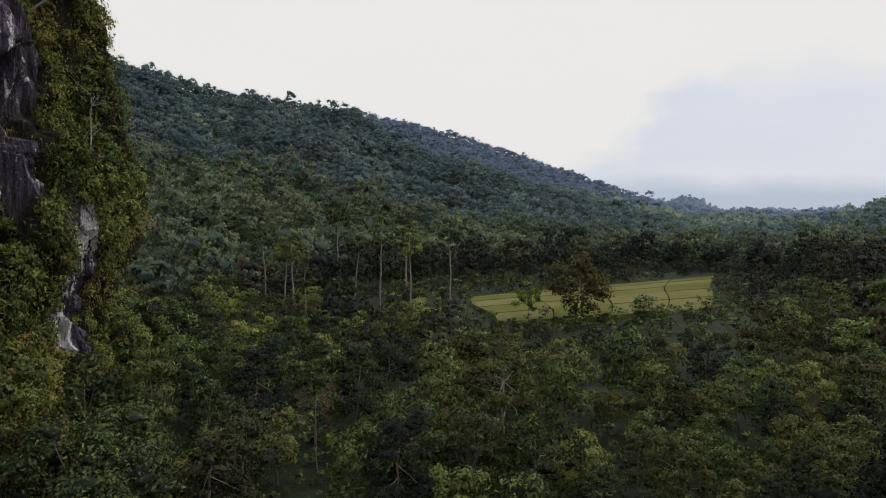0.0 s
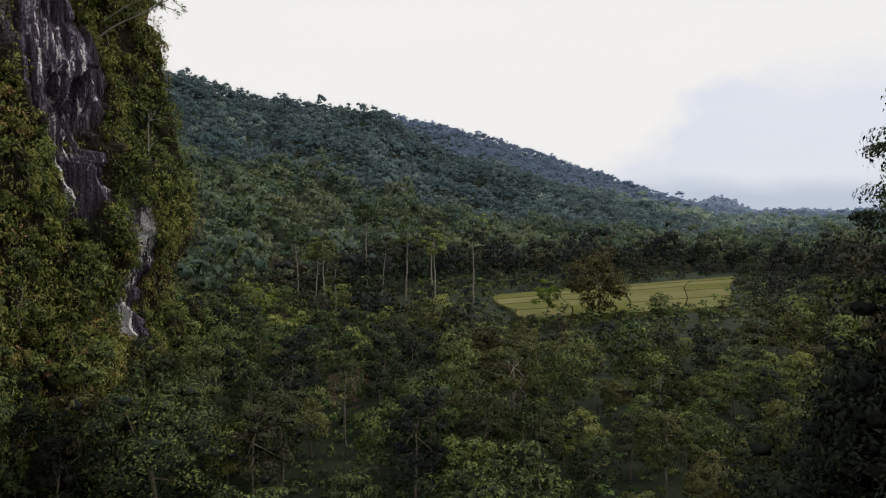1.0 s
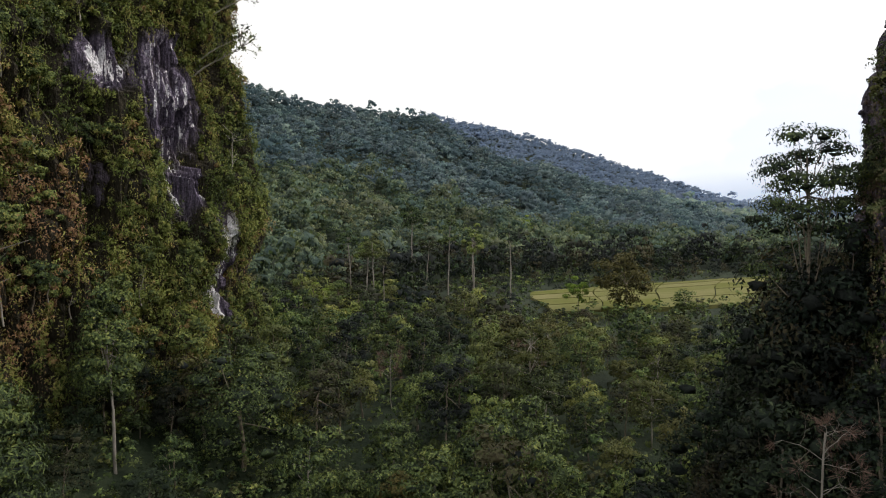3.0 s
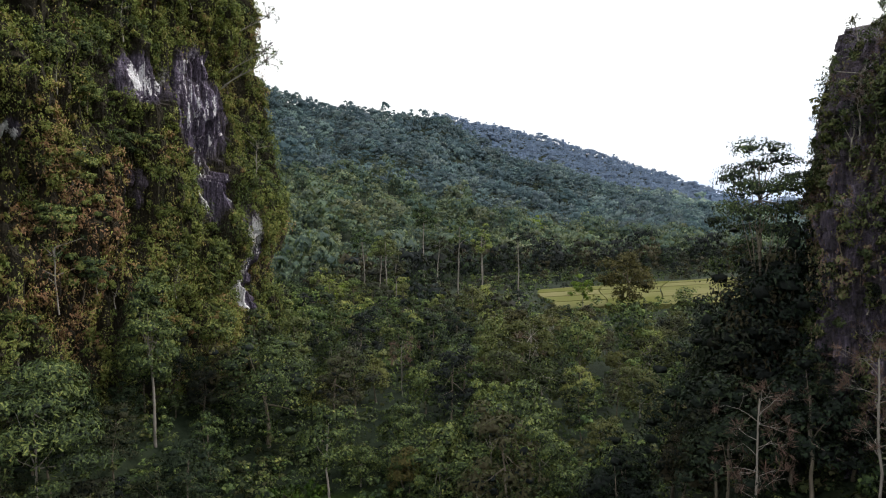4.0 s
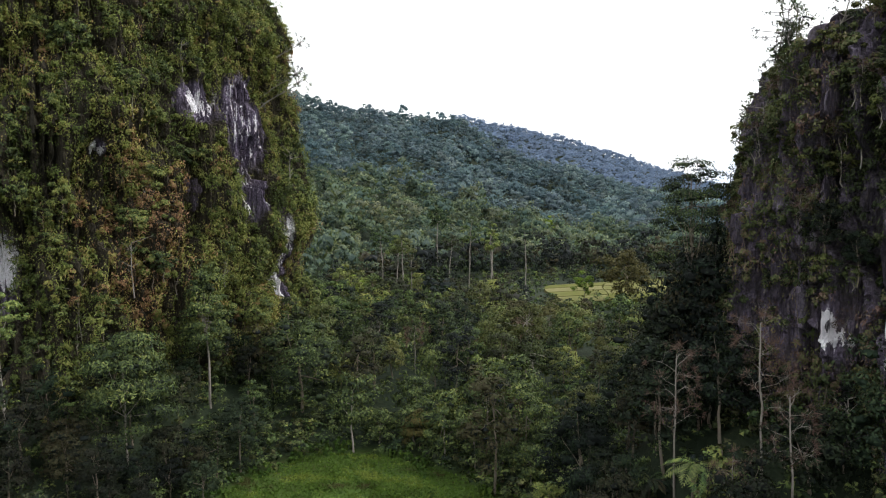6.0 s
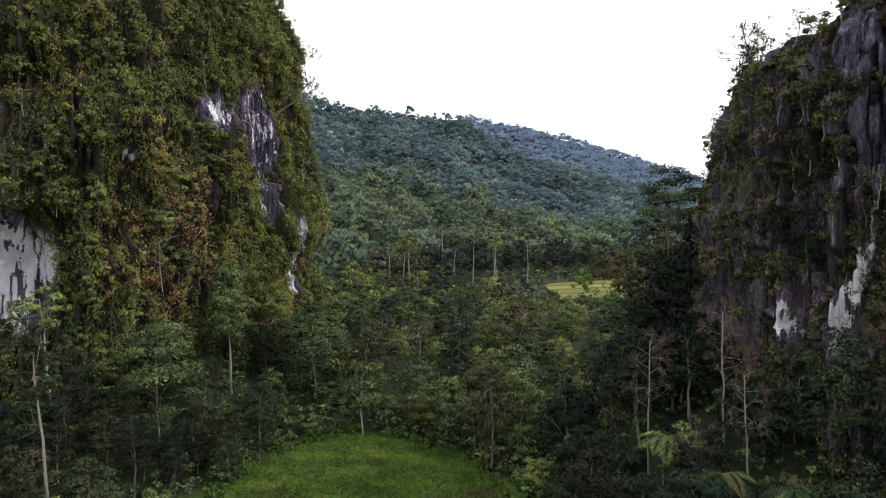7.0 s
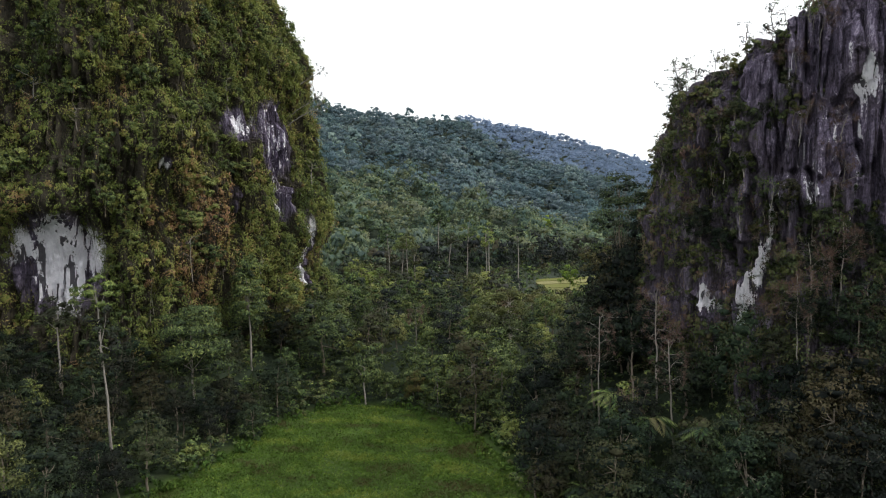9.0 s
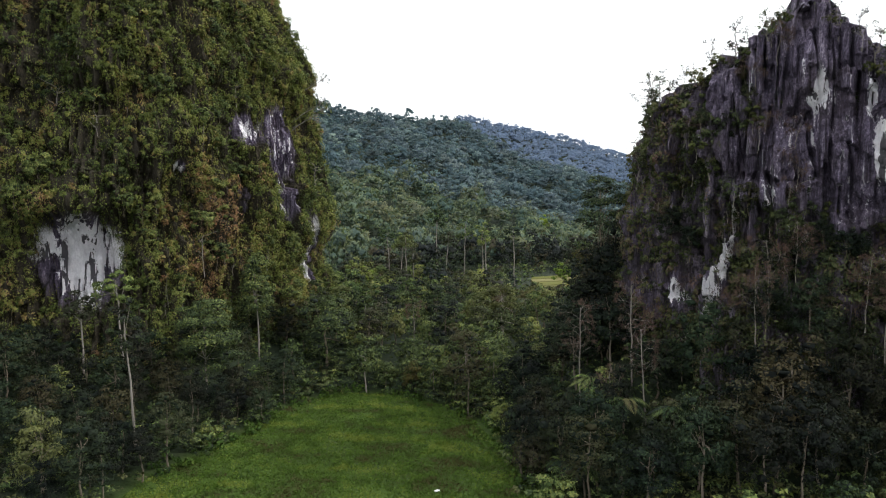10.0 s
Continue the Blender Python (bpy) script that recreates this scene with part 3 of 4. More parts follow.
def cliff(name, label, foot, top_of, inset_of, bumps, pale, step, rows, seed, coarse, bare, darkness):
    """A tower of fluted rock. top_of(x, y): its height; inset_of(z, top): how far the face lies behind the foot line;
    bumps: x, y, z, width, height, depth of bulges (out) and hollows (in); pale: x, y, z, width, height, strength of
    calcite;
    bare: x, y, z, width, height of bare rock, the rest being dark brown to the degree given last."""
    c = closed_curve(foot, step, coarse)
    n = len(c)
    tang = unit(np.roll(c, -2, 0) - np.roll(c, 2, 0))
    out = np.stack([tang[:, 1], -tang[:, 0]], 1)
    if (out * (c - c.mean(0))).sum() < 0:
        out = -out
    mid = np.array(foot, float).mean(0)
    P = np.zeros((rows + 4, n, 3))
    cal = np.zeros((rows + 4, n))
    for j in range(n):
        x, y = c[j]
        H = top_of(x, y)
        for i in range(rows + 1):
            z = -5 + (H + 5) * i / rows
            o = -inset_of(z, H)
            o += 3.0 * noise.noise((x / 10, y / 10, z / 11 + seed)) + 1.2 * noise.noise((x / 4, y / 4, z / 9 + seed))
            course = (z + 9 * noise.noise((x / 9, y / 9, 2 + seed)) + 2 * noise.noise((x / 2.5, y / 2.5, seed))) / 8.5
            shift = 3.1 * math.floor(course)
            v = smooth = 0.0
            for bx, by, bz, bw, bh, bs in pale:
                q = ((x - bx) ** 2 + (y - by) ** 2) / bw ** 2 + ((z - bz) / bh) ** 2
                w_at = bs * math.exp(-q * q * 0.7)
                v, smooth = max(v, w_at), max(smooth, w_at if bw > 0.7 else 0.0)
            rib = abs(noise.noise((x / 1.6, y / 1.6, z / 22 + seed * 2 + shift)))
            rib2 = abs(noise.noise((x / 0.55, y / 0.55, z / 9 + seed * 3 + shift)))
            rib3 = abs(noise.noise((x / 0.9, y / 0.9, z / 2.2 + seed)))
            open_rock = max(math.exp(-((x - bx) ** 2 + (y - by) ** 2) / bw ** 2 - ((z - bz) / bh) ** 2) for bx, by, bz, bw, bh in bare)
            flute = 2.4 * open_rock * (math.sqrt(abs(noise.noise((x / 0.65, y / 0.65, z / 24 + shift)))) - 0.45) + 1.7 * math.sqrt(rib) + 0.8 * math.sqrt(rib2) + 0.4 * rib3 - 1.6 - 1.4 * math.exp(-(rib / 0.07) ** 2)
            o += flute * (1 - 0.8 * min(1.0, smooth)) + 0.3 * noise.noise((x / 0.9, y / 0.9, z / 1.2))
            o += 1.3 * noise.cell((x / 5, y / 5, math.floor(course) + 0.5)) + 0.5 * (course - math.floor(course) - 0.5)
            o += (1 - 0.8 * min(1.0, smooth)) * (0.75 * noise.cell((x / 1.5, y / 1.5, (z + 2.0 * rib) / 3.4 + seed)) + 0.4 * noise.cell((x / 0.7 + 7, y / 0.7, z / 1.5)))
            for bx, by, bz, bw, bh, bd in bumps:
                q = ((x - bx) ** 2 + (y - by) ** 2) / bw ** 2 + ((z - bz) / bh) ** 2
                if q < 6:
                    o += bd * math.exp(-q)
            dz = 0.8 * noise.noise((x / 3, y / 3, 9.1)) * (i / rows)
            P[i, j] = (x + out[j, 0] * o, y + out[j, 1] * o, z + dz)
            cal[i, j] = v
        for k, f in ((1, 0.3), (2, 0.6), (3, 0.93)):
            e = P[rows, j]
            P[rows + k, j] = (e[0] + (mid[0] - e[0]) * f, e[1] + (mid[1] - e[1]) * f, e[2] - 3.0 * k)
            cal[rows + k, j] = 0
    R = rows + 4
    idx = np.arange(R * n).reshape(R, n)
    nx = np.roll(idx, -1, 1)
    F = np.stack([idx[:-1], nx[:-1], nx[1:], idx[1:]], -1).reshape(-1, 4)
    F = np.concatenate([F, np.array([[idx[-1, 0], idx[-1, n // 4], idx[-1, n // 2], idx[-1, 3 * n // 4]]])])
    dark_brown = np.full(P.shape[:2], darkness)
    for bx, by, bz, bw, bh in bare:
        q = ((P[..., 0] - bx) ** 2 + (P[..., 1] - by) ** 2) / bw ** 2 + ((P[..., 2] - bz) / bh) ** 2
        dark_brown = np.minimum(dark_brown, darkness * (1 - np.exp(-q * q * 0.6)))
    me = mesh_of(name, P.reshape(-1, 3), F, ROCK, {"calcite": ("POINT", cal.ravel()), "dark_brown": ("POINT", dark_brown.ravel())})
    ob = tagged(new(name, me), label, "cliff", kind="structure")
    nr = np.cross(np.roll(P, -1, 1) - P, np.roll(P, -1, 0) - P)
    nr = unit(nr)
    if (nr[rows // 2, :, :2] * out).sum() < 0:
        nr = -nr
    return ob, P, nr


def left_inset(z, _):
    return float(np.interp(z, [-5, 8, 18, 43, 50, 60, 70, 80, 88], [-2.5, -0.8, 0, 0.3, 3.3, 3.8, 5.8, 11, 22]))


def right_inset(z, H):
    return float(np.interp(z / H, [-0.1, 0.15, 0.3, 0.6, 0.85, 0.95, 1.0], [-2.0, -0.6, 0, 0.4, 1.4, 1.9, 3.0]))


def right_top(x, y):
    crest = float(np.interp(x, [26, 29, 31.5, 33.5, 35, 38, 42, 44.5, 45.3, 47, 48.5, 51, 54, 60, 75], [40.3, 43.2, 45.2, 46.6, 48.6, 50.2, 52.2, 53.4, 56.4, 57, 53.5, 50, 46.5, 42, 36]))
    return crest - (8 * soft(14, 30, y - max(0, 26 - x)) if x > 33 else 0)


LEFT_BUMPS = [(-39.5, 48, 31, 2.6, 7, -2.6), (-58, 24, 20, 8, 8, -2.8), (-58, 24, 32, 9, 2.6, 2.4), (-37, 55, 51, 7, 3, 1.4), (-36, 59.5, 40, 5, 10, -1.2), (-34.4, 71, 28, 7, 11, 2.2), (-34.6, 71, 55, 8, 10, -1.0)]
LEFT_PALE = [(-36, 59.5, 40, 5.0, 11, 0.36), (-37.2, 54.6, 43.5, 0.4, 3.2, 0.72), (-36.7, 56.2, 40.5, 0.4, 3.0, 0.72), (-36.0, 58.0, 37.0, 0.3, 2.6, 0.8), (-35.8, 59.2, 32.5, 0.55, 4.0, 0.72), (-35.5, 60.6, 30.0, 0.3, 2.0, 0.8), (-35.2, 62.4, 32.0, 0.5, 1.8, 0.72), (-39.4, 48.4, 46, 1.2, 2.0, 0.6), (-52, 27, 45, 0.8, 3, 0.5), (-47, 31.5, 50, 0.8, 3, 0.5),
             (-58.3, 24, 23.2, 4.2, 6.4, 1.1), (-64, 22.2, 25.5, 2.2, 3.0, 1.0), (-53.2, 26, 24.5, 2.6, 4.0, 0.85), (-57.2, 24.3, 15.2, 2.2, 1.6, 0.95), (-38.4, 51.0, 45.8, 2.6, 2.4, 0.62), (-37.4, 53.2, 47.5, 0.6, 1.6, 1.0), (-34.8, 66.4, 25.5, 1.5, 5.0, 0.66), (-34.9, 64.6, 18.5, 1.8, 3.6, 0.66),
             (-45.4, 33.6, 37.6, 0.9, 1.5, 1.0), (-36.8, 55, 42, 1.6, 3.5, 0.45)]
RIGHT_BUMPS = [(37.5, 7.5, 32, 4, 1.6, 2.0), (37.5, 8.5, 26, 3.2, 5, -1.6), (45, 7, 40.5, 5, 1.5, -1.2), (33, 12, 37, 6, 2, 1.2), (33, 12, 33, 6, 2, -1.0)]
RIGHT_PALE = [(46.9, 6.6, 43.6, 1.0, 2.2, 0.85), (52.5, 5, 37, 0.9, 4.0, 0.95), (51.5, 5.4, 43, 0.6, 3.0, 0.7), (41.5, 7, 32.0, 0.7, 1.4, 0.72), (45, 7, 36, 9, 12, 0.20),
              (37.6, 8.8, 29.6, 0.5, 1.6, 0.85), (37.2, 9.0, 27.4, 0.6, 1.6, 0.85), (36.7, 9.4, 25.4, 0.8, 1.6, 0.85), (36.2, 9.8, 23.2, 0.9, 1.7, 0.85), (35.8, 10.0, 21.0, 0.7, 1.6, 0.85), (35.6, 10.1, 18.8, 0.5, 1.4, 0.85),
              (31.8, 13.6, 20.4, 0.7, 1.5, 0.8), (32.5, 13.0, 19.4, 0.8, 1.0, 0.65)]
LEFT_BARE = [(-37.4, 60.0, 43.8, 6.2, 8.0), (-36.4, 60.3, 35, 3.0, 6.5), (-34.7, 65.8, 22.5, 2.8, 8), (-58.3, 24, 22.5, 6.8, 7.6), (-45.4, 33.6, 37.6, 1.2, 1.6), (-40.6, 50, 46, 4.0, 3.0), (-37.6, 54.8, 42, 2.4, 4.5), (-40.6, 48.3, 32, 1.5, 5)]
RIGHT_BARE = [(47, 7, 46, 6.5, 9), (51, 6, 36, 5, 8), (36.5, 9.6, 24, 1.7, 6.5), (32, 13.6, 20, 1.5, 2), (42, 8, 36, 5, 4), (37, 9, 45, 3, 3)]

left_cliff, LP, LN = cliff("limestone_cliff", "tall limestone cliff draped in green creepers with pale bare patches", LEFT_FOOT, lambda x, y: 88.0, left_inset, LEFT_BUMPS, LEFT_PALE, lambda a, b: 0.2 if 44 < (a + b)[1] / 2 < 66 else 0.36, 200, 1.0, lambda p: p[0] < -82 or p[1] > 84, LEFT_BARE, 1.0)
right_cliff, RP, RN = cliff("limestone_cliff", "dark grey fluted limestone tower with white streaks and shrubs", RIGHT_FOOT, right_top, right_inset, RIGHT_BUMPS, RIGHT_PALE, lambda a, b: 0.22, 190, 4.0, lambda p: p[0] > 64 or p[1] > 36, RIGHT_BARE, 0.45)


def creepers(label, P, nrm, bare, visible, cover, bushes, strands, leaf, spread, shade, swing, seed, parent, lianas=26, rusty=0.0, mat=LEAF_CLIFF):
    """Billowing bushes that cling to a face, and strands of leaves that hang down it; none where the rock is bare."""
    r = np.random.default_rng(seed)
    R, n, _ = P.shape
    ci, tries = [[], []], 0
    want = (bushes, strands)
    while (len(ci[0]) < bushes or len(ci[1]) < strands) and tries < (bushes + strands) * 14:
        tries += 1
        i, j = int(r.integers(1, R - 4)), int(r.integers(0, n))
        x, y, z = P[i, j]
        if not visible((x, y, z)):
            continue
        dens = cover + 1.0 * noise.noise((x / 5, y / 5, z / 9 + seed)) + 0.6 * noise.noise((x / 2, y / 2, z / 4))
        for bx, by, bz, bw, bh in bare:
            q = ((x - bx) ** 2 + (y - by) ** 2) / bw ** 2 + ((z - bz) / bh) ** 2
            dens -= 4.5 * math.exp(-q * q)
        k = 0 if r.random() < bushes / (bushes + strands) else 1
        if r.random() < dens and len(ci[k]) < want[k]:
            ci[k].append((i, j))
    Q, T, NV = [], [], []

    def hue(p):
        rust = 0.55 * math.exp(-((p[0] + 43) ** 2 + (p[1] - 41) ** 2) / 40 - ((p[2] - 29) / 12) ** 2)
        return shade + rust + 0.25 * noise.noise((p[0] / 15, p[1] / 15, p[2] / 15 + 7)) + swing * noise.noise((p[0] / 6, p[1] / 6, p[2] / 9 + 20))

    i, j = np.array(ci[0]).T
    p, o = P[i, j], unit(nrm[i, j] * [1, 1, 0.4])
    m, lobes, per = len(p), 5, 23
    size = spread * np.minimum(0.45 + r.exponential(0.4, m), 1.9)
    d = unit(r.normal(size=(m, lobes, 3)) + o[:, None] * 1.1 + [0, 0, 0.35])
    c = (p + o * 0.2)[:, None] + d * size[:, None, None] * r.uniform(0.3, 0.8, (m, lobes, 1)) - o[:, None] * (size * 0.15)[:, None, None]
    small = (size[:, None] * r.uniform(0.3, 0.7, (m, lobes))).ravel()
    own = np.repeat(np.array([hue(a) for a in p]) + r.normal(0, 0.17, m), lobes)
    c, d = c.reshape(-1, 3), d.reshape(-1, 3)
    q, t, nv = lobe_leaves(r, c, small, d, per, leaf, 0.9, 0.5, 0.7, 0.3, 0.45)
    Q.append(q)
    NV.append(corners(nv))
    T.append(t - 0.42 + np.repeat(own, per))
    i, j = np.array(ci[1]).T
    per = 34
    drop = r.integers(6, 26, len(i))
    rows = np.maximum(i[:, None] - (drop[:, None] * np.linspace(0, 1, per)).astype(int), 1)
    cols = np.repeat(j[:, None], per, 1)
    o = unit(nrm[rows, cols] * [1, 1, 0.3])
    pc = (P[rows, cols] + o * r.uniform(0.3, 0.9, len(i))[:, None, None] + r.normal(size=(*rows.shape, 3)) * [0.16, 0.16, 0.3]).reshape(-1, 3)
    nv = o.reshape(-1, 3) + [0, 0, 0.45] + r.normal(size=pc.shape) * 0.45
    Q.append(leaf_quads(pc, nv, leaf * 0.8 * r.uniform(0.6, 1.4, len(pc)), r, 0.45, 1.2))
    T.append(np.repeat([hue(a) + rusty + 0.05 for a in P[i, j]] + r.normal(0, 0.12, len(i)), per) + r.normal(0, 0.04, len(pc)))
    NV.append(corners(nv))
    Q, T, NV = np.concatenate(Q), np.clip(np.concatenate(T), 0.01, 1), np.concatenate(NV)
    clear = np.zeros(len(Q))
    for bx, by, bz, bw, bh in bare:
        g = ((Q[:, 0, 0] - bx) ** 2 + (Q[:, 0, 1] - by) ** 2) / bw ** 2 + ((Q[:, 0, 2] - bz) / bh) ** 2
        clear = np.maximum(clear, np.exp(-g * g))
    keep = r.random(len(Q)) > clear * 2.4 - 0.25
    Q, T, NV = Q[keep], T[keep], NV[keep]
    ob = part("creepers", quads_mesh("creepers", Q, T, mat, NV), parent, label)
    tagged(ob, kind="stuff")
    # hanging roots and lianas
    for k in range(lianas):
        i, j = ci[0][int(r.integers(len(ci[0])))]
        L = int(r.integers(12, 34))
        if i - L < 2:
            continue
        rows = np.arange(i, i - L, -3)
        base = P[rows, j] + nrm[rows, j] * 0.5
        line = (base + np.roll(base, 1, 0)) / 2
        line[0] = base[0]
        line += np.cumsum(r.normal(size=line.shape) * [0.10, 0.10, 0], 0)
        v, f = tube(line, np.linspace(0.045, 0.02, len(line)), 4)
        part("liana", mesh_of("liana", v, f, BARK, smooth=True), parent)


creepers("hanging green creepers and small ferns", LP, LN, LEFT_BARE, lambda p: p[0] > -82 and p[1] < 77 and p[2] < 79 and p[1] > 6 and p[2] > 1, 1.6, 4200, 3600, 0.33, 1.35, 0.47, 0.5, 3, left_cliff, 60, 0.06)
creepers("thick yellow-green creepers on the cliff's flank", LP, LN, LEFT_BARE, lambda p: p[0] > -60 and 54 < p[1] < 82 and 1 < p[2] < 64, 1.5, 800, 900, 0.32, 0.9, 0.56, 0.25, 9, left_cliff)
creepers("dark green creepers and ferns", RP, RN, RIGHT_BARE, lambda p: p[0] < 60 and p[1] < 31 and p[2] > 1, 0.95, 2000, 800, 0.26, 0.85, 0.40, 0.5, 5, right_cliff, 70, 0.3, LEAF_TOWER)
creepers("dark scrub over the tower's foot", RP, RN, RIGHT_BARE, lambda p: p[0] < 60 and p[1] < 24 and 1 < p[2] < (27.5 if p[0] > 39.5 else 17.5), 2.2, 620, 300, 0.32, 1.5, 0.20, 0.4, 15, right_cliff, 30, 0.05, LEAF_TOWER)


# ---- rice field ----
def build_field():
    A, B, C, D = (np.array(p, float) for p in FIELD)
    us, vs = [0, 0.24, 0.5, 0.77, 1], [0, 0.28, 0.52, 0.74, 0.9, 1]
    root = tagged(new("rice_field"), "yellow-green ripening rice paddies divided by low banks", "field", kind="structure")

    def at(u, v):
        u2 = u + 0.015 * math.sin(v * 7) * (0 < u < 1)
        v2 = v + 0.012 * math.sin(u * 9) * (0 < v < 1)
        p = (A * (1 - u2) + B * u2) * (1 - v2) + (D * (1 - u2) + C * u2) * v2
        return p

    for i in range(len(us) - 1):
        for j in range(len(vs) - 1):
            gap = 0.0028
            N = 5
            vv, ff = [], []
            lift = 4.3 + 0.12 * ((i * 3 + j * 5) % 4)
            for a in range(N + 1):
                for b in range(N + 1):
                    u = us[i] + gap + (us[i + 1] - us[i] - 2 * gap) * a / N
                    v = vs[j] + gap + (vs[j + 1] - vs[j] - 2 * gap) * b / N
                    p = at(u, v)
                    vv.append((p[0], p[1], lift + 0.1 * noise.noise((p[0] / 3, p[1] / 3, 0))))
            for a in range(N):
                for b in range(N):
                    k = a * (N + 1) + b
                    ff.append((k, k + N + 1, k + N + 2, k + 1))
            rim = [a * (N + 1) for a in range(N + 1)] + [N * (N + 1) + b for b in range(1, N + 1)] + [a * (N + 1) + N for a in range(N - 1, -1, -1)] + list(range(N - 1, 0, -1))
            m0 = len(vv)
            vv += [(vv[k][0], vv[k][1], 2.0) for k in rim]
            for k in range(len(rim)):
                k2 = (k + 1) % len(rim)
                ff.append((rim[k], rim[k2], m0 + k2, m0 + k))
            part("rice_plot", mesh_of("rice_plot", vv, ff, RICE), root)


build_field()


# ---- distant woods ----
def canopy_template(r, radius, lobes, per, leaf, down=1.4, core=0.7):
    c, s, o = crown_lobes(r, radius, radius * 1.7, radius * 1.1, lobes, down)
    q, t, nv = lobe_leaves(r, c, s * 1.15, o, per, leaf, 0.65, 0.8, 0.0, 0.25, 0.4, 1.2)
    # The clumps' low tint stands in for shade between the leaves.
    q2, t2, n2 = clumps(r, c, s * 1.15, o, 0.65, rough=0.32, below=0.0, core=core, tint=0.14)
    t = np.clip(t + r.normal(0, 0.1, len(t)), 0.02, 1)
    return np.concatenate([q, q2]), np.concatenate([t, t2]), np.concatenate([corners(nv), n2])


def woods(name, label, places, templates, mat, seed, rise=(0.5, 4.5), tall=(0.9, 1.5), vary=(0.17, 0.22)):
    """Many crowns on the ground as one mass: places are x, y, size."""
    r = np.random.default_rng(seed)
    Q, T, NV, H = [], [], [], []
    for x, y, s in places:
        q, t, nv = templates[int(r.integers(len(templates)))]
        a = r.uniform(0, 2 * math.pi)
        rot = np.array([[math.cos(a), -math.sin(a), 0], [math.sin(a), math.cos(a), 0], [0, 0, 1]])
        sc = np.array([s, s, s * r.uniform(*tall)])
        z = ground_z(x, y) + s * r.uniform(*rise)
        Q.append((q @ rot.T) * sc + [x, y, z])
        NV.append(nv @ rot.T)
        H.append(np.full(len(q), r.random()))
        T.append((t > 0) * np.clip(t + r.normal(0, vary[0]) + vary[1] * (noise.noise((x / 60, y / 60, 0)) + 0.5 * noise.noise((x / 22, y / 22, 4))), 0.01, 1))
    tagged(new(name, quads_mesh(name, np.concatenate(Q), np.concatenate(T), mat, np.concatenate(NV), np.concatenate(H))), label, "forest", kind="stuff")


def polar_places(r, r0, r1, a0, a1, spacing, size):
    """Places spread evenly, one every spacing metres, between two distances and two bearings."""
    out = []
    rr = r0
    while rr < r1:
        n = max(1, int(rr * radians(a1 - a0) / spacing))
        for k in range(n):
            a = radians(a0 + (a1 - a0) * (k + r.uniform(0, 1)) / n)
            q = rr + r.uniform(-0.5, 0.5) * spacing
            out.append((q * math.sin(a), q * math.cos(a), size * min(1.45, 0.66 + r.exponential(0.32))))
        rr += spacing
    return out


tr = np.random.default_rng(11)
CLOSE_T = [canopy_template(tr, 4.8, 12, 18, 0.64, 1.3, 0.62) for _ in range(8)]
NEAR_T = [canopy_template(tr, 5.0, 11, 10, 0.78, 1.25, 0.72) for _ in range(9)]
FAR_T = [canopy_template(tr, 7.0, 5, 8, 2.0, 1.0, 0.95) for _ in range(5)]
hill = [p for p in polar_places(tr, 190, 720, -26, 35, 9.8, 1.45)
        if math.hypot(p[0], p[1]) > np.interp(math.degrees(math.atan2(p[0], p[1])), AZ, FOOT_R) - 30 and not in_poly(p[:2], FIELD)]
# These woods take their haze from the leaf colours, more so further out.
woods("forest", "dense green rainforest canopy at the foot of the hill", [p for p in hill if math.hypot(p[0], p[1]) < 420], CLOSE_T, LEAF_SLOPE_HAZE, 20, vary=(0.13, 0.15))
woods("forest", "dense green rainforest canopy on the hillside", [p for p in hill if math.hypot(p[0], p[1]) >= 420], NEAR_T, LEAF_HILL_HAZE, 21, rise=(-0.4, 2.6), tall=(0.85, 1.3))
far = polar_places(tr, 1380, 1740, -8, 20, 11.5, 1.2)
woods("forest", "dense green rainforest canopy closing the valley", polar_places(tr, 730, 1380, 8, 36, 19, 1.7), FAR_T, LEAF_HILL_HAZE, 26, rise=(-1.0, 2.0), tall=(0.85, 1.2))
woods("forest", "forest on a distant ridge with haze in its leaf colours", far, FAR_T, LEAF_FAR_HAZE, 22, rise=(-1.0, 2.0), tall=(0.85, 1.2), vary=(0.1, 0.12))
woods("forest", "hazy forest on the far valley floor", polar_places(tr, 1360, 2480, 12, 36, 30, 2.9), FAR_T, LEAF_FAR_HAZE, 27, rise=(-1.0, 1.0), tall=(0.7, 0.9))
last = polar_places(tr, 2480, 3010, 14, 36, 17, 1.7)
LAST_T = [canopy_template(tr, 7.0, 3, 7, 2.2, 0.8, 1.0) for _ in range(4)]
woods("forest", "hazy wooded hills at the valley's end", last, LAST_T, LEAF_LAST_HAZE, 23, rise=(-1.0, 2.0))

# ---- trees of the valley ----
KINDS = [(11, 3.5, 9.0, 0.0), (9.5, 3.2, 8.0, 0.25), (13, 3.9, 10.0, -0.12), (7.5, 3.0, 6.5, 0.35), (11.5, 3.0, 9.5, 0.08), (8.5, 3.7, 7.2, -0.16)]
BROAD = [make_tree("broadleaf_tree", "rounded green broadleaf tree in the valley forest", 100 + k, h, rad, dep, 24, 84, 0.40, BARK, LEAF, 0.17, shift=sh, lobe=1.22) for k, (h, rad, dep, sh) in enumerate(KINDS)]
# Shade by the rock is painted in with darker leaves and lower tint.
DARK = [make_tree("understory_tree", "broadleaf tree below the cliffs, shade put into its leaf colour", 170 + k, h, rad, dep, 26, 105, 0.31, BARK, LEAF_SHADE_TINT, 0.17, shift=-0.19, lobe=1.22) for k, (h, rad, dep, sh) in enumerate(KINDS[:4])]
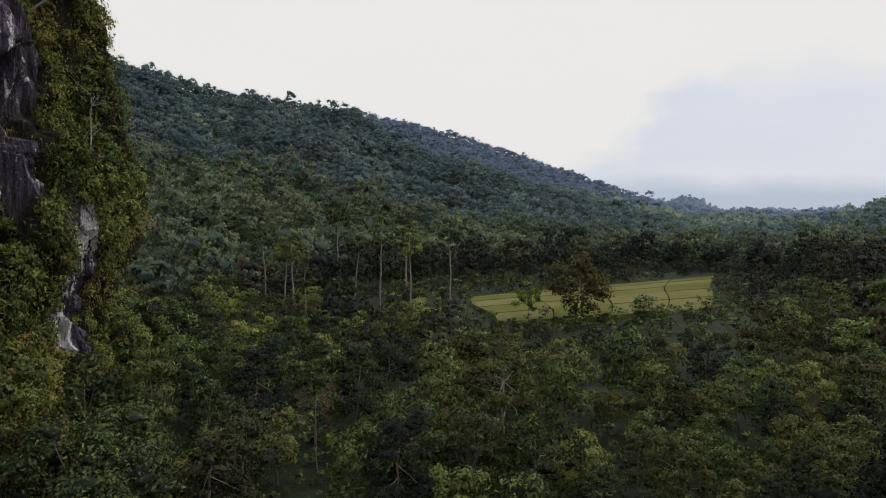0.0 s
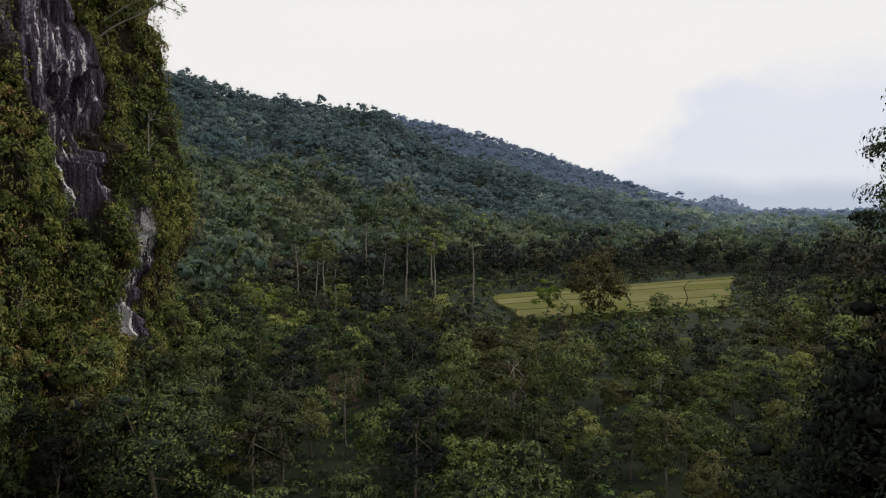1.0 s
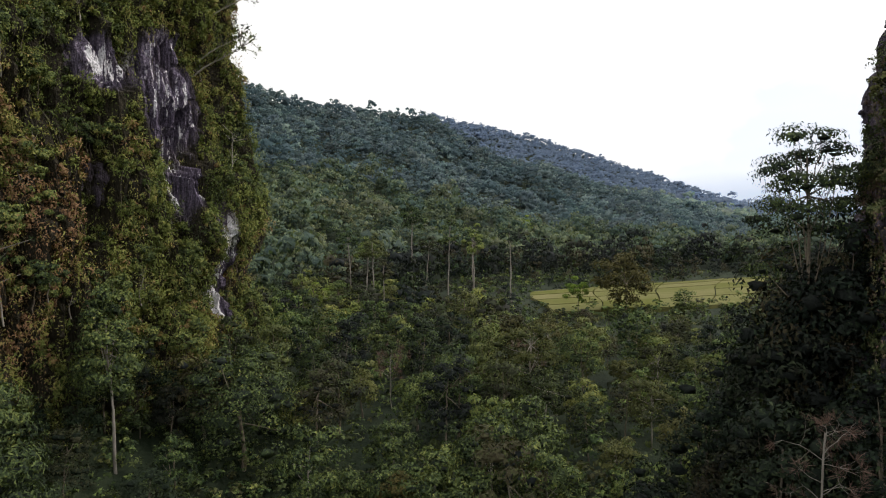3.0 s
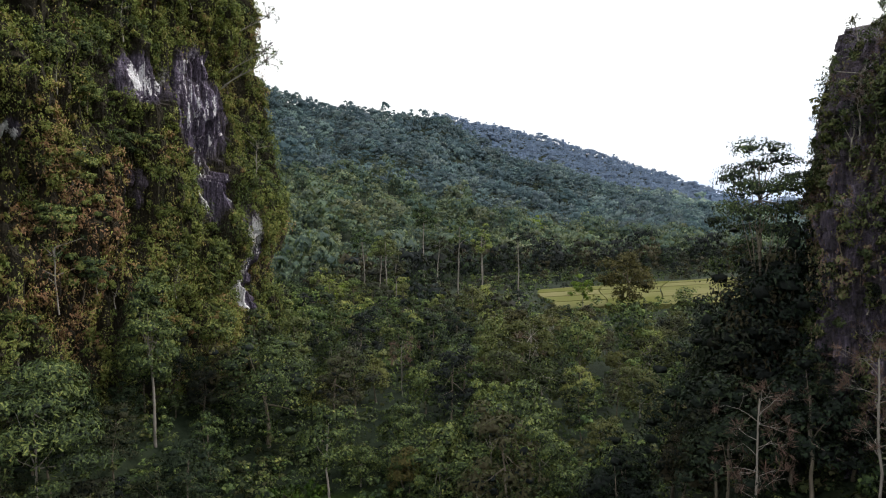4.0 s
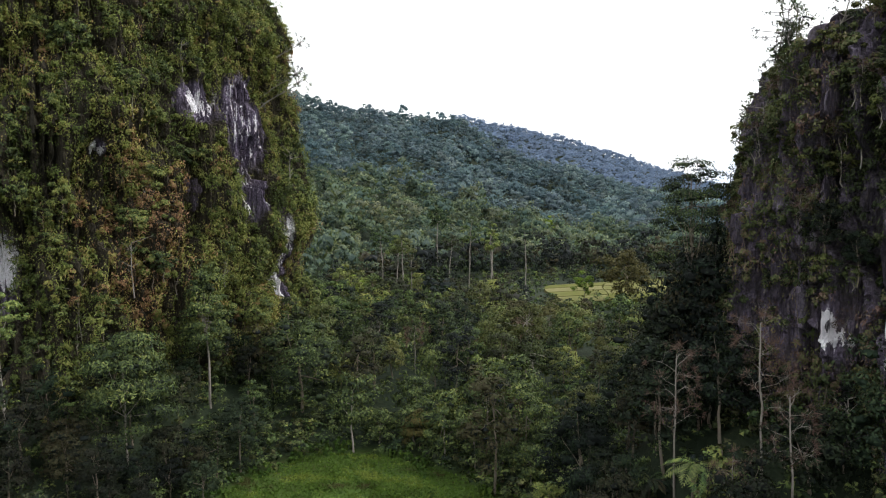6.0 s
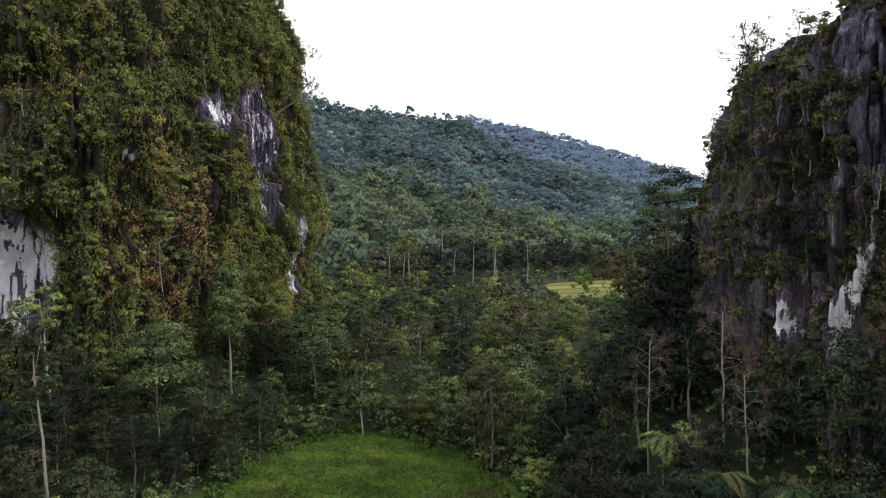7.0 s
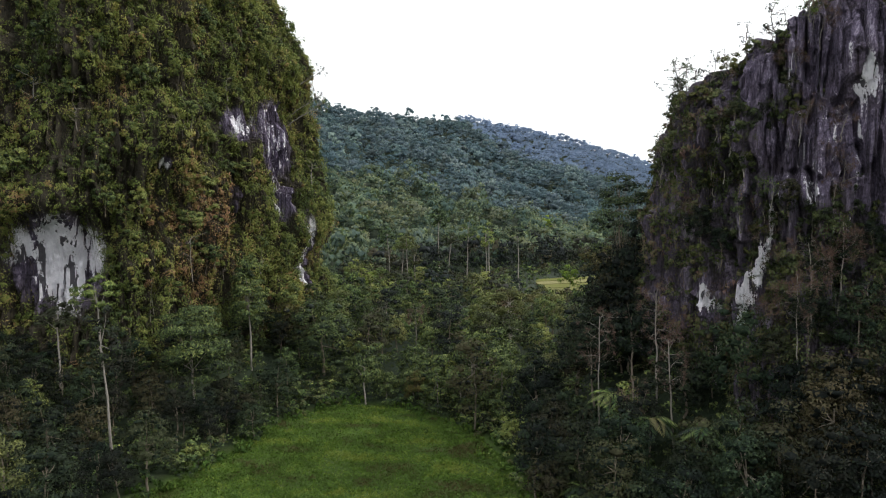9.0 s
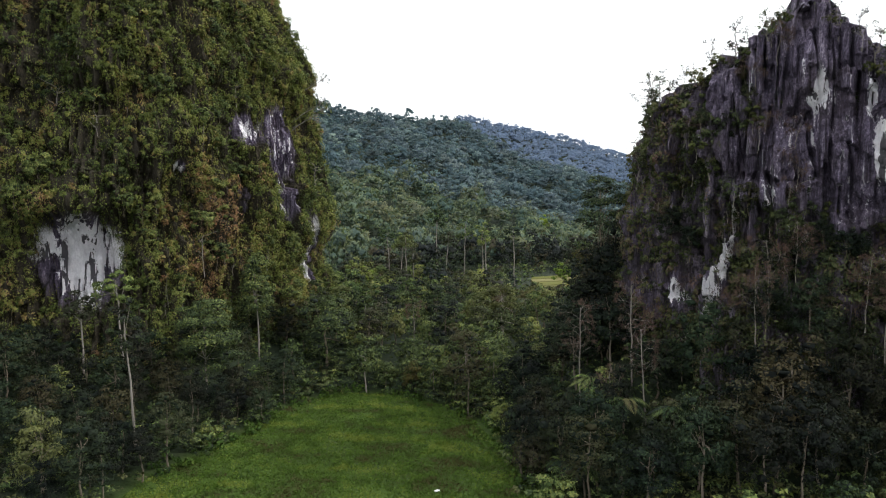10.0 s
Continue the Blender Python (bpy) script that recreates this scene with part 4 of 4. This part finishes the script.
LUSH = [make_tree("broadleaf_tree", "fresh green broadleaf tree near the clearing", 190 + k, h, rad, dep, 26, 90, 0.38, BARK_PALE, LEAF_FEATHER, 0.15, shift=sh, lobe=1.15) for k, (h, rad, dep, sh) in enumerate([(8, 3.4, 6, 0.06), (6.5, 2.9, 5.5, 0.12), (10, 3.2, 8, 0.0)])]
OLIVE = [make_tree("thin_leaved_tree", "olive-brown broadleaf tree with thinning leaves", 180 + k, h, rad * 1.2, dep * 0.8, 22, 100, 0.42, BARK_PALE, LEAF_OLIVE, 0.17, limbs=12, shift=sh, lobe=1.1) for k, (h, rad, dep, sh) in enumerate(KINDS[:4])]
LIGHT = [make_tree("broadleaf_tree", "green broadleaf tree of the deeper valley forest", 150 + k, h, rad, dep, 16, 70, 0.52, BARK, LEAF, 0.17, limbs=3, shift=sh, lobe=1.25) for k, (h, rad, dep, sh) in enumerate(KINDS)]
TALL = [make_tree("emergent_tree", "tall tree with a pale bare trunk and small crown", 200 + k, h, rad, dep, 16, 80, 0.52, BARK_PALE, LEAF, 0.27, limbs=6, shift=0.02, fork=0.75, branch=0.25)
        for k, (h, rad, dep) in enumerate([(24, 4.2, 7.5), (27, 4.4, 8), (21, 3.8, 7), (25, 3.6, 10)])]
FLAT = [make_tree("feathery_tree", "spreading tree with flat layers of fine feathery leaves", 300, 18, 4.8, 13.5, 46, 200, 0.50, BARK_PALE, LEAF_FEATHER, 0.16, flat=0.34, aspect=0.34, droop=0.3, shift=0.02, limbs=8, lobe=1.5),
        make_tree("layered_tree", "dark tree with loose layered crown beside the rock tower", 301, 24, 4.4, 11, 40, 260, 0.23, BARK, LEAF_FEATHER, 0.2, flat=0.34, shift=-0.13, limbs=26, branch=0.3, lobe=1.3)]
SHRUB = [make_tree("shrub", "bushy green shrub at the forest edge", 400 + k, 4.5, 2.4, 4.3, 12, 84, 0.36, BARK, LEAF, 0.08, limbs=5, shift=0.0) for k in range(3)]
SLIM = make_tree("slender_tree", "slender tree with a tall oval green crown", 530, 18, 3.5, 12.5, 46, 130, 0.36, BARK_PALE, LEAF_FEATHER, 0.2, shift=0.08, limbs=8, lobe=1.2)
BIG = make_tree("broad_dark_tree", "large dense dark green tree with a rounded crown", 520, 15, 6.4, 14, 76, 120, 0.36, BARK, LEAF_FEATHER, 0.3, shift=0.0, limbs=10, lobe=1.1)
FACE_SHRUB = [make_tree("cliff_shrub", "leafy green shrub holding to the cliff face", 430 + k, 4.2, 2.5, 4.0, 13, 84, 0.34, BARK, LEAF_FEATHER, 0.07, limbs=5, shift=sh) for k, sh in enumerate((0.1, 0.22, 0.3))]
ROCK_SHRUB = [make_tree("rock_shrub", "low dark shrub holding to the rock face", 420 + k, 2.6, 1.5, 2.4, 9, 80, 0.26, BARK_PALE, LEAF_OLIVE, 0.05, limbs=5, shift=0.12) for k in range(3)]
FRESH = make_tree("broadleaf_tree", "small tree with bright yellow-green young leaves", 500, 11, 3.4, 7, 20, 90, 0.5, BARK_PALE, LEAF_FRESH, 0.18)
RUST = make_tree("broadleaf_tree", "broad tree with rusty brown foliage", 501, 11, 5.5, 9.5, 32, 100, 0.5, BARK, LEAF_RUST, 0.22)
PALM = [make_palm("tree_fern", "tree fern with arching feathery fronds under the cliff", 600 + k, h, 11, L) for k, (h, L) in enumerate([(5.0, 3.2), (3.0, 2.8)])]
BARE = [make_bare_tree("bare_tree", "nearly leafless pale tree with reddish twigs", 700 + k, h, sp, rd) for k, (h, sp, rd) in enumerate([(15, 2.9, 0.12), (9, 2.6, 0.065)])]
DRY = [make_bare_tree("dry_shrub", "dry leafless shrub with reddish twigs on the rock", 720 + k, h, sp, 0.05, 2) for k, (h, sp) in enumerate([(3.6, 2.4), (2.6, 2.0)])]
TUFT = [make_rosette_tree("rock_edge_tree", "spindly tree with tufted leaves on the rock edge", 800 + k, h, tw) for k, (h, tw) in enumerate([(4.5, 14), (3.2, 10), (6.0, 12)])]

PLACED = []


def put(template, x, y, size=1.0, turn=None, z=None, gap=True, tall=None):
    z = ground_z(x, y) if z is None else z
    turn = tr.uniform(0, 360) if turn is None else turn
    m = pose(x, y, z, tr.uniform(-3, 3), tr.uniform(-3, 3), turn) @ Matrix.Diagonal((size, size, size * (tall or tr.uniform(0.92, 1.1)), 1))
    ob = copy_thing(template, m)
    ob.matrix_basis = m
    if gap:
        PLACED.append((x, y))
    return ob


def free(x, y, gap):
    if in_poly((x, y), CLEARING) or in_poly((x, y), FIELD) or in_poly((x, y), LEFT_FOOT) or in_poly((x, y), RIGHT_FOOT):
        return False
    return all((x - a) ** 2 + (y - b) ** 2 > gap * gap for a, b in PLACED)


def lowered(x, y):
    """How much lower the trees grow in the wet strip before the rice field."""
    r, az = math.hypot(x, y), math.degrees(math.atan2(x, y))
    return min(1.0, max(0.22, (25.4 - 24.6 * r / 160) / 12.5)) if 1 < az < 25 and r < 175 else 1.0


def plant_valley():
    """Single trees first, then trees wherever the valley is wooded."""
    for x, y, s in ((-31, 146, 1.0), (-34, 150, 0.9), (-26, 133, 0.7), (-19, 150, 0.85), (-15, 165, 1.0), (-7, 155, 0.95), (-25, 170, 1.0), (2, 175, 0.9), (-40, 160, 0.9), (-10, 190, 1.0)):
        put(TALL[int(tr.integers(4))], x, y, s)
    put(FLAT[0], -36, 24, 1.0)
    put(SLIM, -35.5, 42, 1.0)
    put(BIG, -26, 51, 1.0)
    PLACED.extend([(-24, 47), (-22.5, 44), (-28, 47), (-34, 38.5)])
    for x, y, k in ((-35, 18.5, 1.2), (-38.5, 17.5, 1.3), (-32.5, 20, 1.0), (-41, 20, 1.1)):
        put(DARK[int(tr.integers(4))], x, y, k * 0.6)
    put(TALL[2], -52, 17, 0.75)
    put(TALL[0], -47.5, 20, 0.8)
    put(TALL[3], -36, 5, 0.75)
    put(FLAT[1], 24.0, 26.5, 0.93, tall=(37.4 - ground_z(24.0, 26.5)) / 22.8)
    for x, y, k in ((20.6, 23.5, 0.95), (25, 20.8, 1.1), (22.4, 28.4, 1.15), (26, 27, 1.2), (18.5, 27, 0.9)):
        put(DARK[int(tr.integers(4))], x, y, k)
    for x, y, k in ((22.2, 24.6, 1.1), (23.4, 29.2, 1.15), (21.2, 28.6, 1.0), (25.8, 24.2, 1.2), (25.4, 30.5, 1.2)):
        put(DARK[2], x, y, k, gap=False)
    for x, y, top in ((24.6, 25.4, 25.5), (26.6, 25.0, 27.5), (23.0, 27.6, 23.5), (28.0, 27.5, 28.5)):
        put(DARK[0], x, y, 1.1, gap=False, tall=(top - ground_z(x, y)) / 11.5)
    put(BARE[0], 21, 16, 1.05)
    PLACED.extend([(20.6, 12.5), (20.3, 9.0)])
    put(BARE[0], 27.2, 13.0, 1.05, gap=False)
    put(BARE[0], 28.5, 8.5, 0.95, gap=False)
    put(BARE[1], 24, 10, 1.0, gap=False)
    put(BARE[1], -13, 72, 1.1)
    put(BARE[1], 6, 78, 1.2)
    put(BARE[1], -3, 66, 1.0)
    put(FRESH, -42, 135, 0.9)
    put(FRESH, 19, 158, 0.95)
    put(LIGHT[5], 46, 160, 0.8)
    put(RUST, 31, 158, 1.5)
    put(RUST, 3, 96, 1.25, tall=0.75)
    for x, y, k in ((-3, 40, 1.0), (1, 38.5, 0.8), (4.5, 36.5, 0.9), (8, 33, 0.8), (2, 44, 1.1), (7, 41, 1.0), (-8, 45.5, 0.9), (10.5, 37, 0.9), (-13, 46, 0.8), (5.5, 47.5, 1.1)):
        put(LUSH[int(tr.integers(3))], x, y, k)
    put(RUST, -50, 118, 1.0)
    put(RUST, -7, 44, 0.5, gap=False)
    put(LIGHT[0], 93, 228, 1.1)
    put(FRESH, 6.5, 385, 1.2)
    for k in range(44):
        along, off = tr.uniform(-0.06, 1.0), tr.uniform(3.0, 10.0)
        put(SHRUB[k % 3], 12 + 54 * along + 0.35 * off, 154 + 20 * along - 0.94 * off, tr.uniform(0.4, 0.75), gap=False)
    for x, y, s in ((17, 12, 1.0), (20, 9, 1.1), (23, 3, 1.0), (27, 2, 0.9), (24, 22, 1.2), (19, 18, 0.9), (31, 4, 1.0), (16.5, 7, 0.9), (18.5, 3.5, 1.0), (21, 0, 1.1), (25.5, 6.5, 1.2), (29, 0, 1.0), (33, -1, 1.1), (22, 13.5, 1.1), (36, 1.5, 1.0)):
        put(PALM[int(tr.integers(2))], x, y, s, gap=False)
    count = 0
    for _ in range(14000):
        a, rr = radians(tr.uniform(-36, 40)), math.sqrt(tr.uniform(25 ** 2, 175 ** 2))
        if rr > 62 and not -27 < math.degrees(a) < 34:
            continue
        x, y = rr * math.sin(a), rr * math.cos(a)
        if free(x, y, 3.7 + rr * 0.012):
            k = int(tr.integers(6))
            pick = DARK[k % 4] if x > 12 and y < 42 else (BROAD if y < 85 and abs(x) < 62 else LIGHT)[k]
            if x > 2 and 42 < y < 130 and tr.random() < 0.35:
                pick = OLIVE[k % 4]
            if -24 < x < 12 and 36 < y < 90 and tr.random() < 0.42:
                pick = LUSH[k % 3]
            put(pick, x, y, (0.72 if x > 8 and 20 < y < 75 else 1) * tr.uniform(0.7, 1.15) * min(lowered(x, y), 0.5 if dist_poly(x, y, FIELD) < 30 else 1))
            count += 1
            if count > 290:
                break
    count = 0
    for _ in range(3000):
        right = tr.random() < 0.55
        x, y = (tr.uniform(13, 58), tr.uniform(-8, 34)) if right else (tr.uniform(-64, -26), tr.uniform(-14, 52))
        if free(x, y, 3.2 if right else 3.4):
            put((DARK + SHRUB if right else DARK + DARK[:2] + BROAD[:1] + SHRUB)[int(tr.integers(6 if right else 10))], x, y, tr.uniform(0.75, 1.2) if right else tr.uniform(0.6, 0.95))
            count += 1
            if count > 170:
                break


plant_valley()


def plant_rock():
    """Spindly trees and shrubs along the edge and on the ledges of the lower tower."""
    R = RP.shape[0] - 4
    for x0 in (28.2, 28.4, 28.6, 28.9, 29.2, 29.8, 30.4, 31, 31.8, 32.6, 33.5, 34.3, 35.5, 36.5, 38, 39.5, 40.5, 42, 43.5, 48.5, 49.5, 51, 53):
        d = np.abs(RP[R - 4, :, 0] - x0) + (RP[R - 4, :, 1] > 30) * 99
        p = RP[R - int(tr.integers(0, 12)), int(d.argmin())]
        put(TUFT[int(tr.integers(3))], p[0], p[1], tr.uniform(0.6, 1.1), z=p[2] - 0.3, gap=False)
        q = RP[R - int(tr.integers(2, 40)), (int(d.argmin()) + int(tr.integers(-6, 6))) % RP.shape[1]]
        put(ROCK_SHRUB[int(tr.integers(3))], q[0], q[1], tr.uniform(0.5, 1.0), z=q[2] - 0.5, gap=False)
    near_edge = np.argwhere((RP[:R, :, 0] < 31) & (RP[:R, :, 1] > 17) & (RP[:R, :, 1] < 31) & (RP[:R, :, 2] > 35))
    for k in range(20):
        i, j = near_edge[int(tr.integers(len(near_edge)))]
        p = RP[i, j] - RN[i, j] * 0.4
        put(ROCK_SHRUB[k % 3] if k % 3 else TUFT[k % 2], p[0], p[1], tr.uniform(0.5, 0.9), z=p[2] - 0.5, gap=False)
    for k in range(200):
        i, j = int(tr.integers(int(R * 0.25), R - 2)), int(tr.integers(0, RP.shape[1]))
        p = RP[i, j] + RN[i, j] * 0.2
        if p[0] < 56 and p[1] < 28 and not any(((p[0] - b[0]) ** 2 + (p[1] - b[1]) ** 2) / b[3] ** 2 + ((p[2] - b[2]) / b[4]) ** 2 < 1.0 for b in RIGHT_BARE):
            put(TUFT[k % 3] if k % 4 == 0 else ROCK_SHRUB[k % 3], p[0], p[1], tr.uniform(0.6, 1.1), z=p[2] - 0.6, gap=False)


def plant_ledges():
    """Leafy trees rooted on the ledges of the lower tower: x, height, size."""
    for x, z, k in ((30.5, 22.5, 0.55), (32, 26, 0.6), (34, 25, 0.45), (40.5, 22, 0.6), (43, 19, 0.55), (46, 22.5, 0.6), (49.5, 25, 0.6), (37.5, 31.5, 0.42), (39.5, 31, 0.5), (52, 20, 0.6), (34.5, 40, 0.35), (40, 42, 0.35), (31, 33, 0.4), (44, 26.5, 0.4), (54, 27, 0.5), (41.5, 16, 0.7), (45, 14, 0.75), (48.5, 17.5, 0.7), (51, 13, 0.75), (54, 16.5, 0.7), (47.5, 10, 0.8), (43.5, 9, 0.8), (38.5, 14.5, 0.6), (34.5, 13.5, 0.6), (56.5, 21, 0.6), (42, 24, 0.42), (47.5, 26, 0.45), (51.5, 24, 0.5)):
        off = np.abs(RP[:-4, :, 0] - x) + np.abs(RP[:-4, :, 2] - z) + (RP[:-4, :, 1] > 26) * 99
        i, j = np.unravel_index(off.argmin(), off.shape)
        p = RP[i, j] + RN[i, j] * 0.2
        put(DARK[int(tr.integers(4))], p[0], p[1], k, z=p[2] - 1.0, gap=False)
        if x > 39 and 15 < z < 24:
            put(BARE[1], p[0] - 1.2, p[1] - 1.0, tr.uniform(0.9, 1.3), z=p[2] - 2.5, gap=False)


def plant_dry():
    """Dry shrubs on the ledges of the lower tower."""
    done = 0
    while done < 46:
        i, j = int(tr.integers(int(RP.shape[0] * 0.3), RP.shape[0] - 8)), int(tr.integers(0, RP.shape[1]))
        p = RP[i, j] + RN[i, j] * 0.3
        if p[0] < 47 and p[1] < 30:
            put(DRY[done % 2], p[0], p[1], tr.uniform(0.7, 1.2), z=p[2] - 0.8, gap=False)
            done += 1


def plant_face():
    """Shrubs and leaning trees that hold to the tall cliff."""
    R = LP.shape[0] - 4

    def near(y):
        return int((np.abs(LP[R // 2, :, 1] - y) + (LP[R // 2, :, 0] < -60) * 99).argmin())

    done = 0
    while done < 270:
        i, j = int(tr.integers(int(R * 0.12), int(R * 0.9))), int(tr.integers(0, LP.shape[1]))
        p = LP[i, j] + LN[i, j] * 0.1
        if p[0] < -80 or p[1] > 80 or p[1] < 5 or any(((p[0] - b[0]) ** 2 + (p[1] - b[1]) ** 2) / b[3] ** 2 + ((p[2] - b[2]) / b[4]) ** 2 < 2.6 for b in LEFT_BARE):
            continue
        done += 1
        put((FACE_SHRUB[done % 3] if done % 7 else TUFT[done % 3]), p[0], p[1], tr.uniform(0.5, 1.15), z=p[2] - 1.4, gap=False)
    for y0, z0, size in ((67, 47.5, 1.1), (69, 50, 0.9), (70, 56, 0.8)):
        col = LP[:, near(y0)]
        p = col[np.abs(col[:R, 2] - z0).argmin()]
        copy_thing(TUFT[2], pose(p[0] + 0.9, p[1], p[2], -12, 58, 15)).scale = (size * 1.35, size * 1.35, size * 1.35)
    for z0 in (44, 47, 51, 55, 60, 66):
        col = LP[:, near(69 if z0 < 50 else 72)]
        p = col[np.abs(col[:R, 2] - z0).argmin()]
        put(TUFT[int(tr.integers(3))], p[0], p[1], tr.uniform(0.6, 0.9), z=p[2] - 0.4, gap=False)


plant_rock()
plant_ledges()
plant_dry()
plant_face()
mid = [p for p in polar_places(tr, 120, 345, -30, 35, 7.9, 1.1) if free(p[0], p[1], 3.6) and math.hypot(p[0], p[1]) < np.interp(math.degrees(math.atan2(p[0], p[1])), AZ, FOOT_R) - 20]
mid = [(x, y, k * min(lowered(x, y), 0.5 if dist_poly(x, y, FIELD) < 30 else 1)) for x, y, k in mid]
MID_T = [canopy_template(tr, 4.4, 11, 24, 0.66, 1.4, 0.55) for _ in range(6)]
woods("forest", "mixed green forest canopy filling the valley", mid, MID_T, LEAF, 24, rise=(2.0, 6.5), vary=(0.11, 0.12))
low = [p for p in polar_places(tr, 24, 80, -36, 38, 3.1, 0.5) + polar_places(tr, 80, 135, -27, 34, 4.6, 0.6) if free(p[0], p[1], 0.5)]
low += [(p[0], p[1], 0.8) for p in polar_places(tr, 135, 260, -8, 30, 6.5, 0.8) if free(p[0], p[1], 1.0) and dist_poly(p[0], p[1], FIELD) < 45]
low += [(x, y, 0.5) for x, y in zip(tr.uniform(-68, 60, 2000), tr.uniform(-14, 52, 2000)) if free(x, y, 0.5)]
LOW_T = [canopy_template(tr, 4.4, 3, 18, 0.8, 1.4, 0.38) for _ in range(5)]
woods("undergrowth", "dark green undergrowth beneath the forest trees", low, LOW_T, LEAF, 25, rise=(0.3, 2.2), tall=(0.7, 1.2), vary=(0.09, 0.1))


def grass():
    """Grass and weeds of the clearing."""
    r = np.random.default_rng(31)
    c = np.stack([r.uniform(-31, 19, 130000), r.uniform(-12, 43, 130000)], 1)
    keep = [in_poly(p, CLEARING) and r.random() < 0.7 + 0.7 * noise.noise((p[0] / 5, p[1] / 5, 0)) for p in c]
    c = c[np.array(keep)]
    n = len(c)
    tall = np.array([0.30 + 0.25 * max(0, noise.noise((x / 4, y / 4, 4))) for x, y in c]) * r.uniform(0.6, 1.3, n)
    p = np.column_stack([c, np.full(n, -2.0) + tall * 0.4])
    nr = r.normal(size=(n, 3)) * [1, 1, 0.4] + [0, 0, 0.6]
    q = leaf_quads(p, nr, tall * 1.3, r, 0.45, -0.6)
    tint = np.array([0.40 + 0.8 * noise.noise((x / 8, y / 4, 8)) + 0.4 * noise.noise((x / 2, y / 2, 3)) for x, y in c]) + r.normal(0, 0.12, n)
    tagged(new("grass", quads_mesh("grass", q, np.clip(tint, 0, 1), GRASS)), "bright green grass and weeds in the clearing", "grass", kind="stuff")


grass()


def weeds():
    """Broad-leaved weeds along the edge of the clearing."""
    r = np.random.default_rng(33)
    places = []
    for (x0, y0), (x1, y1) in zip(CLEARING[1:-2], CLEARING[2:-1]):
        for k in range(int(math.hypot(x1 - x0, y1 - y0) * 1.3)):
            t = r.random()
            places.append((x0 + (x1 - x0) * t + r.normal() * 1.3, y0 + (y1 - y0) * t + r.normal() * 1.3, r.uniform(0.10, 0.22)))
    for x, y in zip(r.uniform(-31, 19, 900), r.uniform(-12, 42, 900)):
        if in_poly((x, y), CLEARING) and noise.noise((x / 6, y / 6, 11)) > r.uniform(-0.25, 0.45):
            places.append((x, y, r.uniform(0.03, 0.09)))
    woods("weeds", "bright green broad-leaved weeds edging the clearing", places, [canopy_template(r, 4.4, 5, 18, 1.8, 1.4, 0.5) for _ in range(4)], LEAF_WEED, 34, rise=(0.0, 1.5), vary=(0.12, 0.1))


weeds()


def small_finds():
    bm = bmesh.new()
    bmesh.ops.create_icosphere(bm, subdivisions=3, radius=1.0)
    for v in bm.verts:
        k = 1 + 0.22 * noise.noise(v.co * 1.7)
        v.co = Vector((v.co.x * 0.38 * k, v.co.y * 0.3 * k, v.co.z * 0.14 * k))
    me = bpy.data.meshes.new("pale_stone")
    bm.to_mesh(me)
    bm.free()
    me.materials.append(PALE_STONE)
    ob = tagged(new("pale_stone", me), "small flat whitish stone lying in the grass", "stone")
    cloth = bmesh.new()
    grid = [[cloth.verts.new((0.42 * (a / 6 - 0.5) * (1 - b / 9), 0.10 * math.sin(a * 1.1 + b * 0.7), -0.75 * b / 6)) for a in range(7)] for b in range(7)]
    for a in range(6):
        for b in range(6):
            cloth.faces.new((grid[b][a], grid[b][a + 1], grid[b + 1][a + 1], grid[b + 1][a]))
    me2 = bpy.data.meshes.new("red_cloth")
    cloth.to_mesh(me2)
    cloth.free()
    me2.materials.append(RED_CLOTH)
    rag = tagged(new("red_cloth", me2), "scrap of faded red cloth caught in a shrub", "cloth")
    rag.modifiers.new("thickness", "SOLIDIFY").thickness = 0.01
    rag.matrix_world = pose(-42.3, -5.9, 7.0, 35, 20, 30)
    put(SHRUB[0], -42.0, -4.3, 1.15, gap=False, z=2.3)
    ob.location = (4.5, 0.8, -1.88)


small_finds()
for t0 in BROAD + DARK + OLIVE + LUSH + LIGHT + TALL + FLAT + SHRUB + PALM + BARE + DRY + TUFT + ROCK_SHRUB + FACE_SHRUB + [FRESH, RUST, BIG, SLIM]:
    for o in [*t0.children_recursive, t0]:
        bpy.data.objects.remove(o)
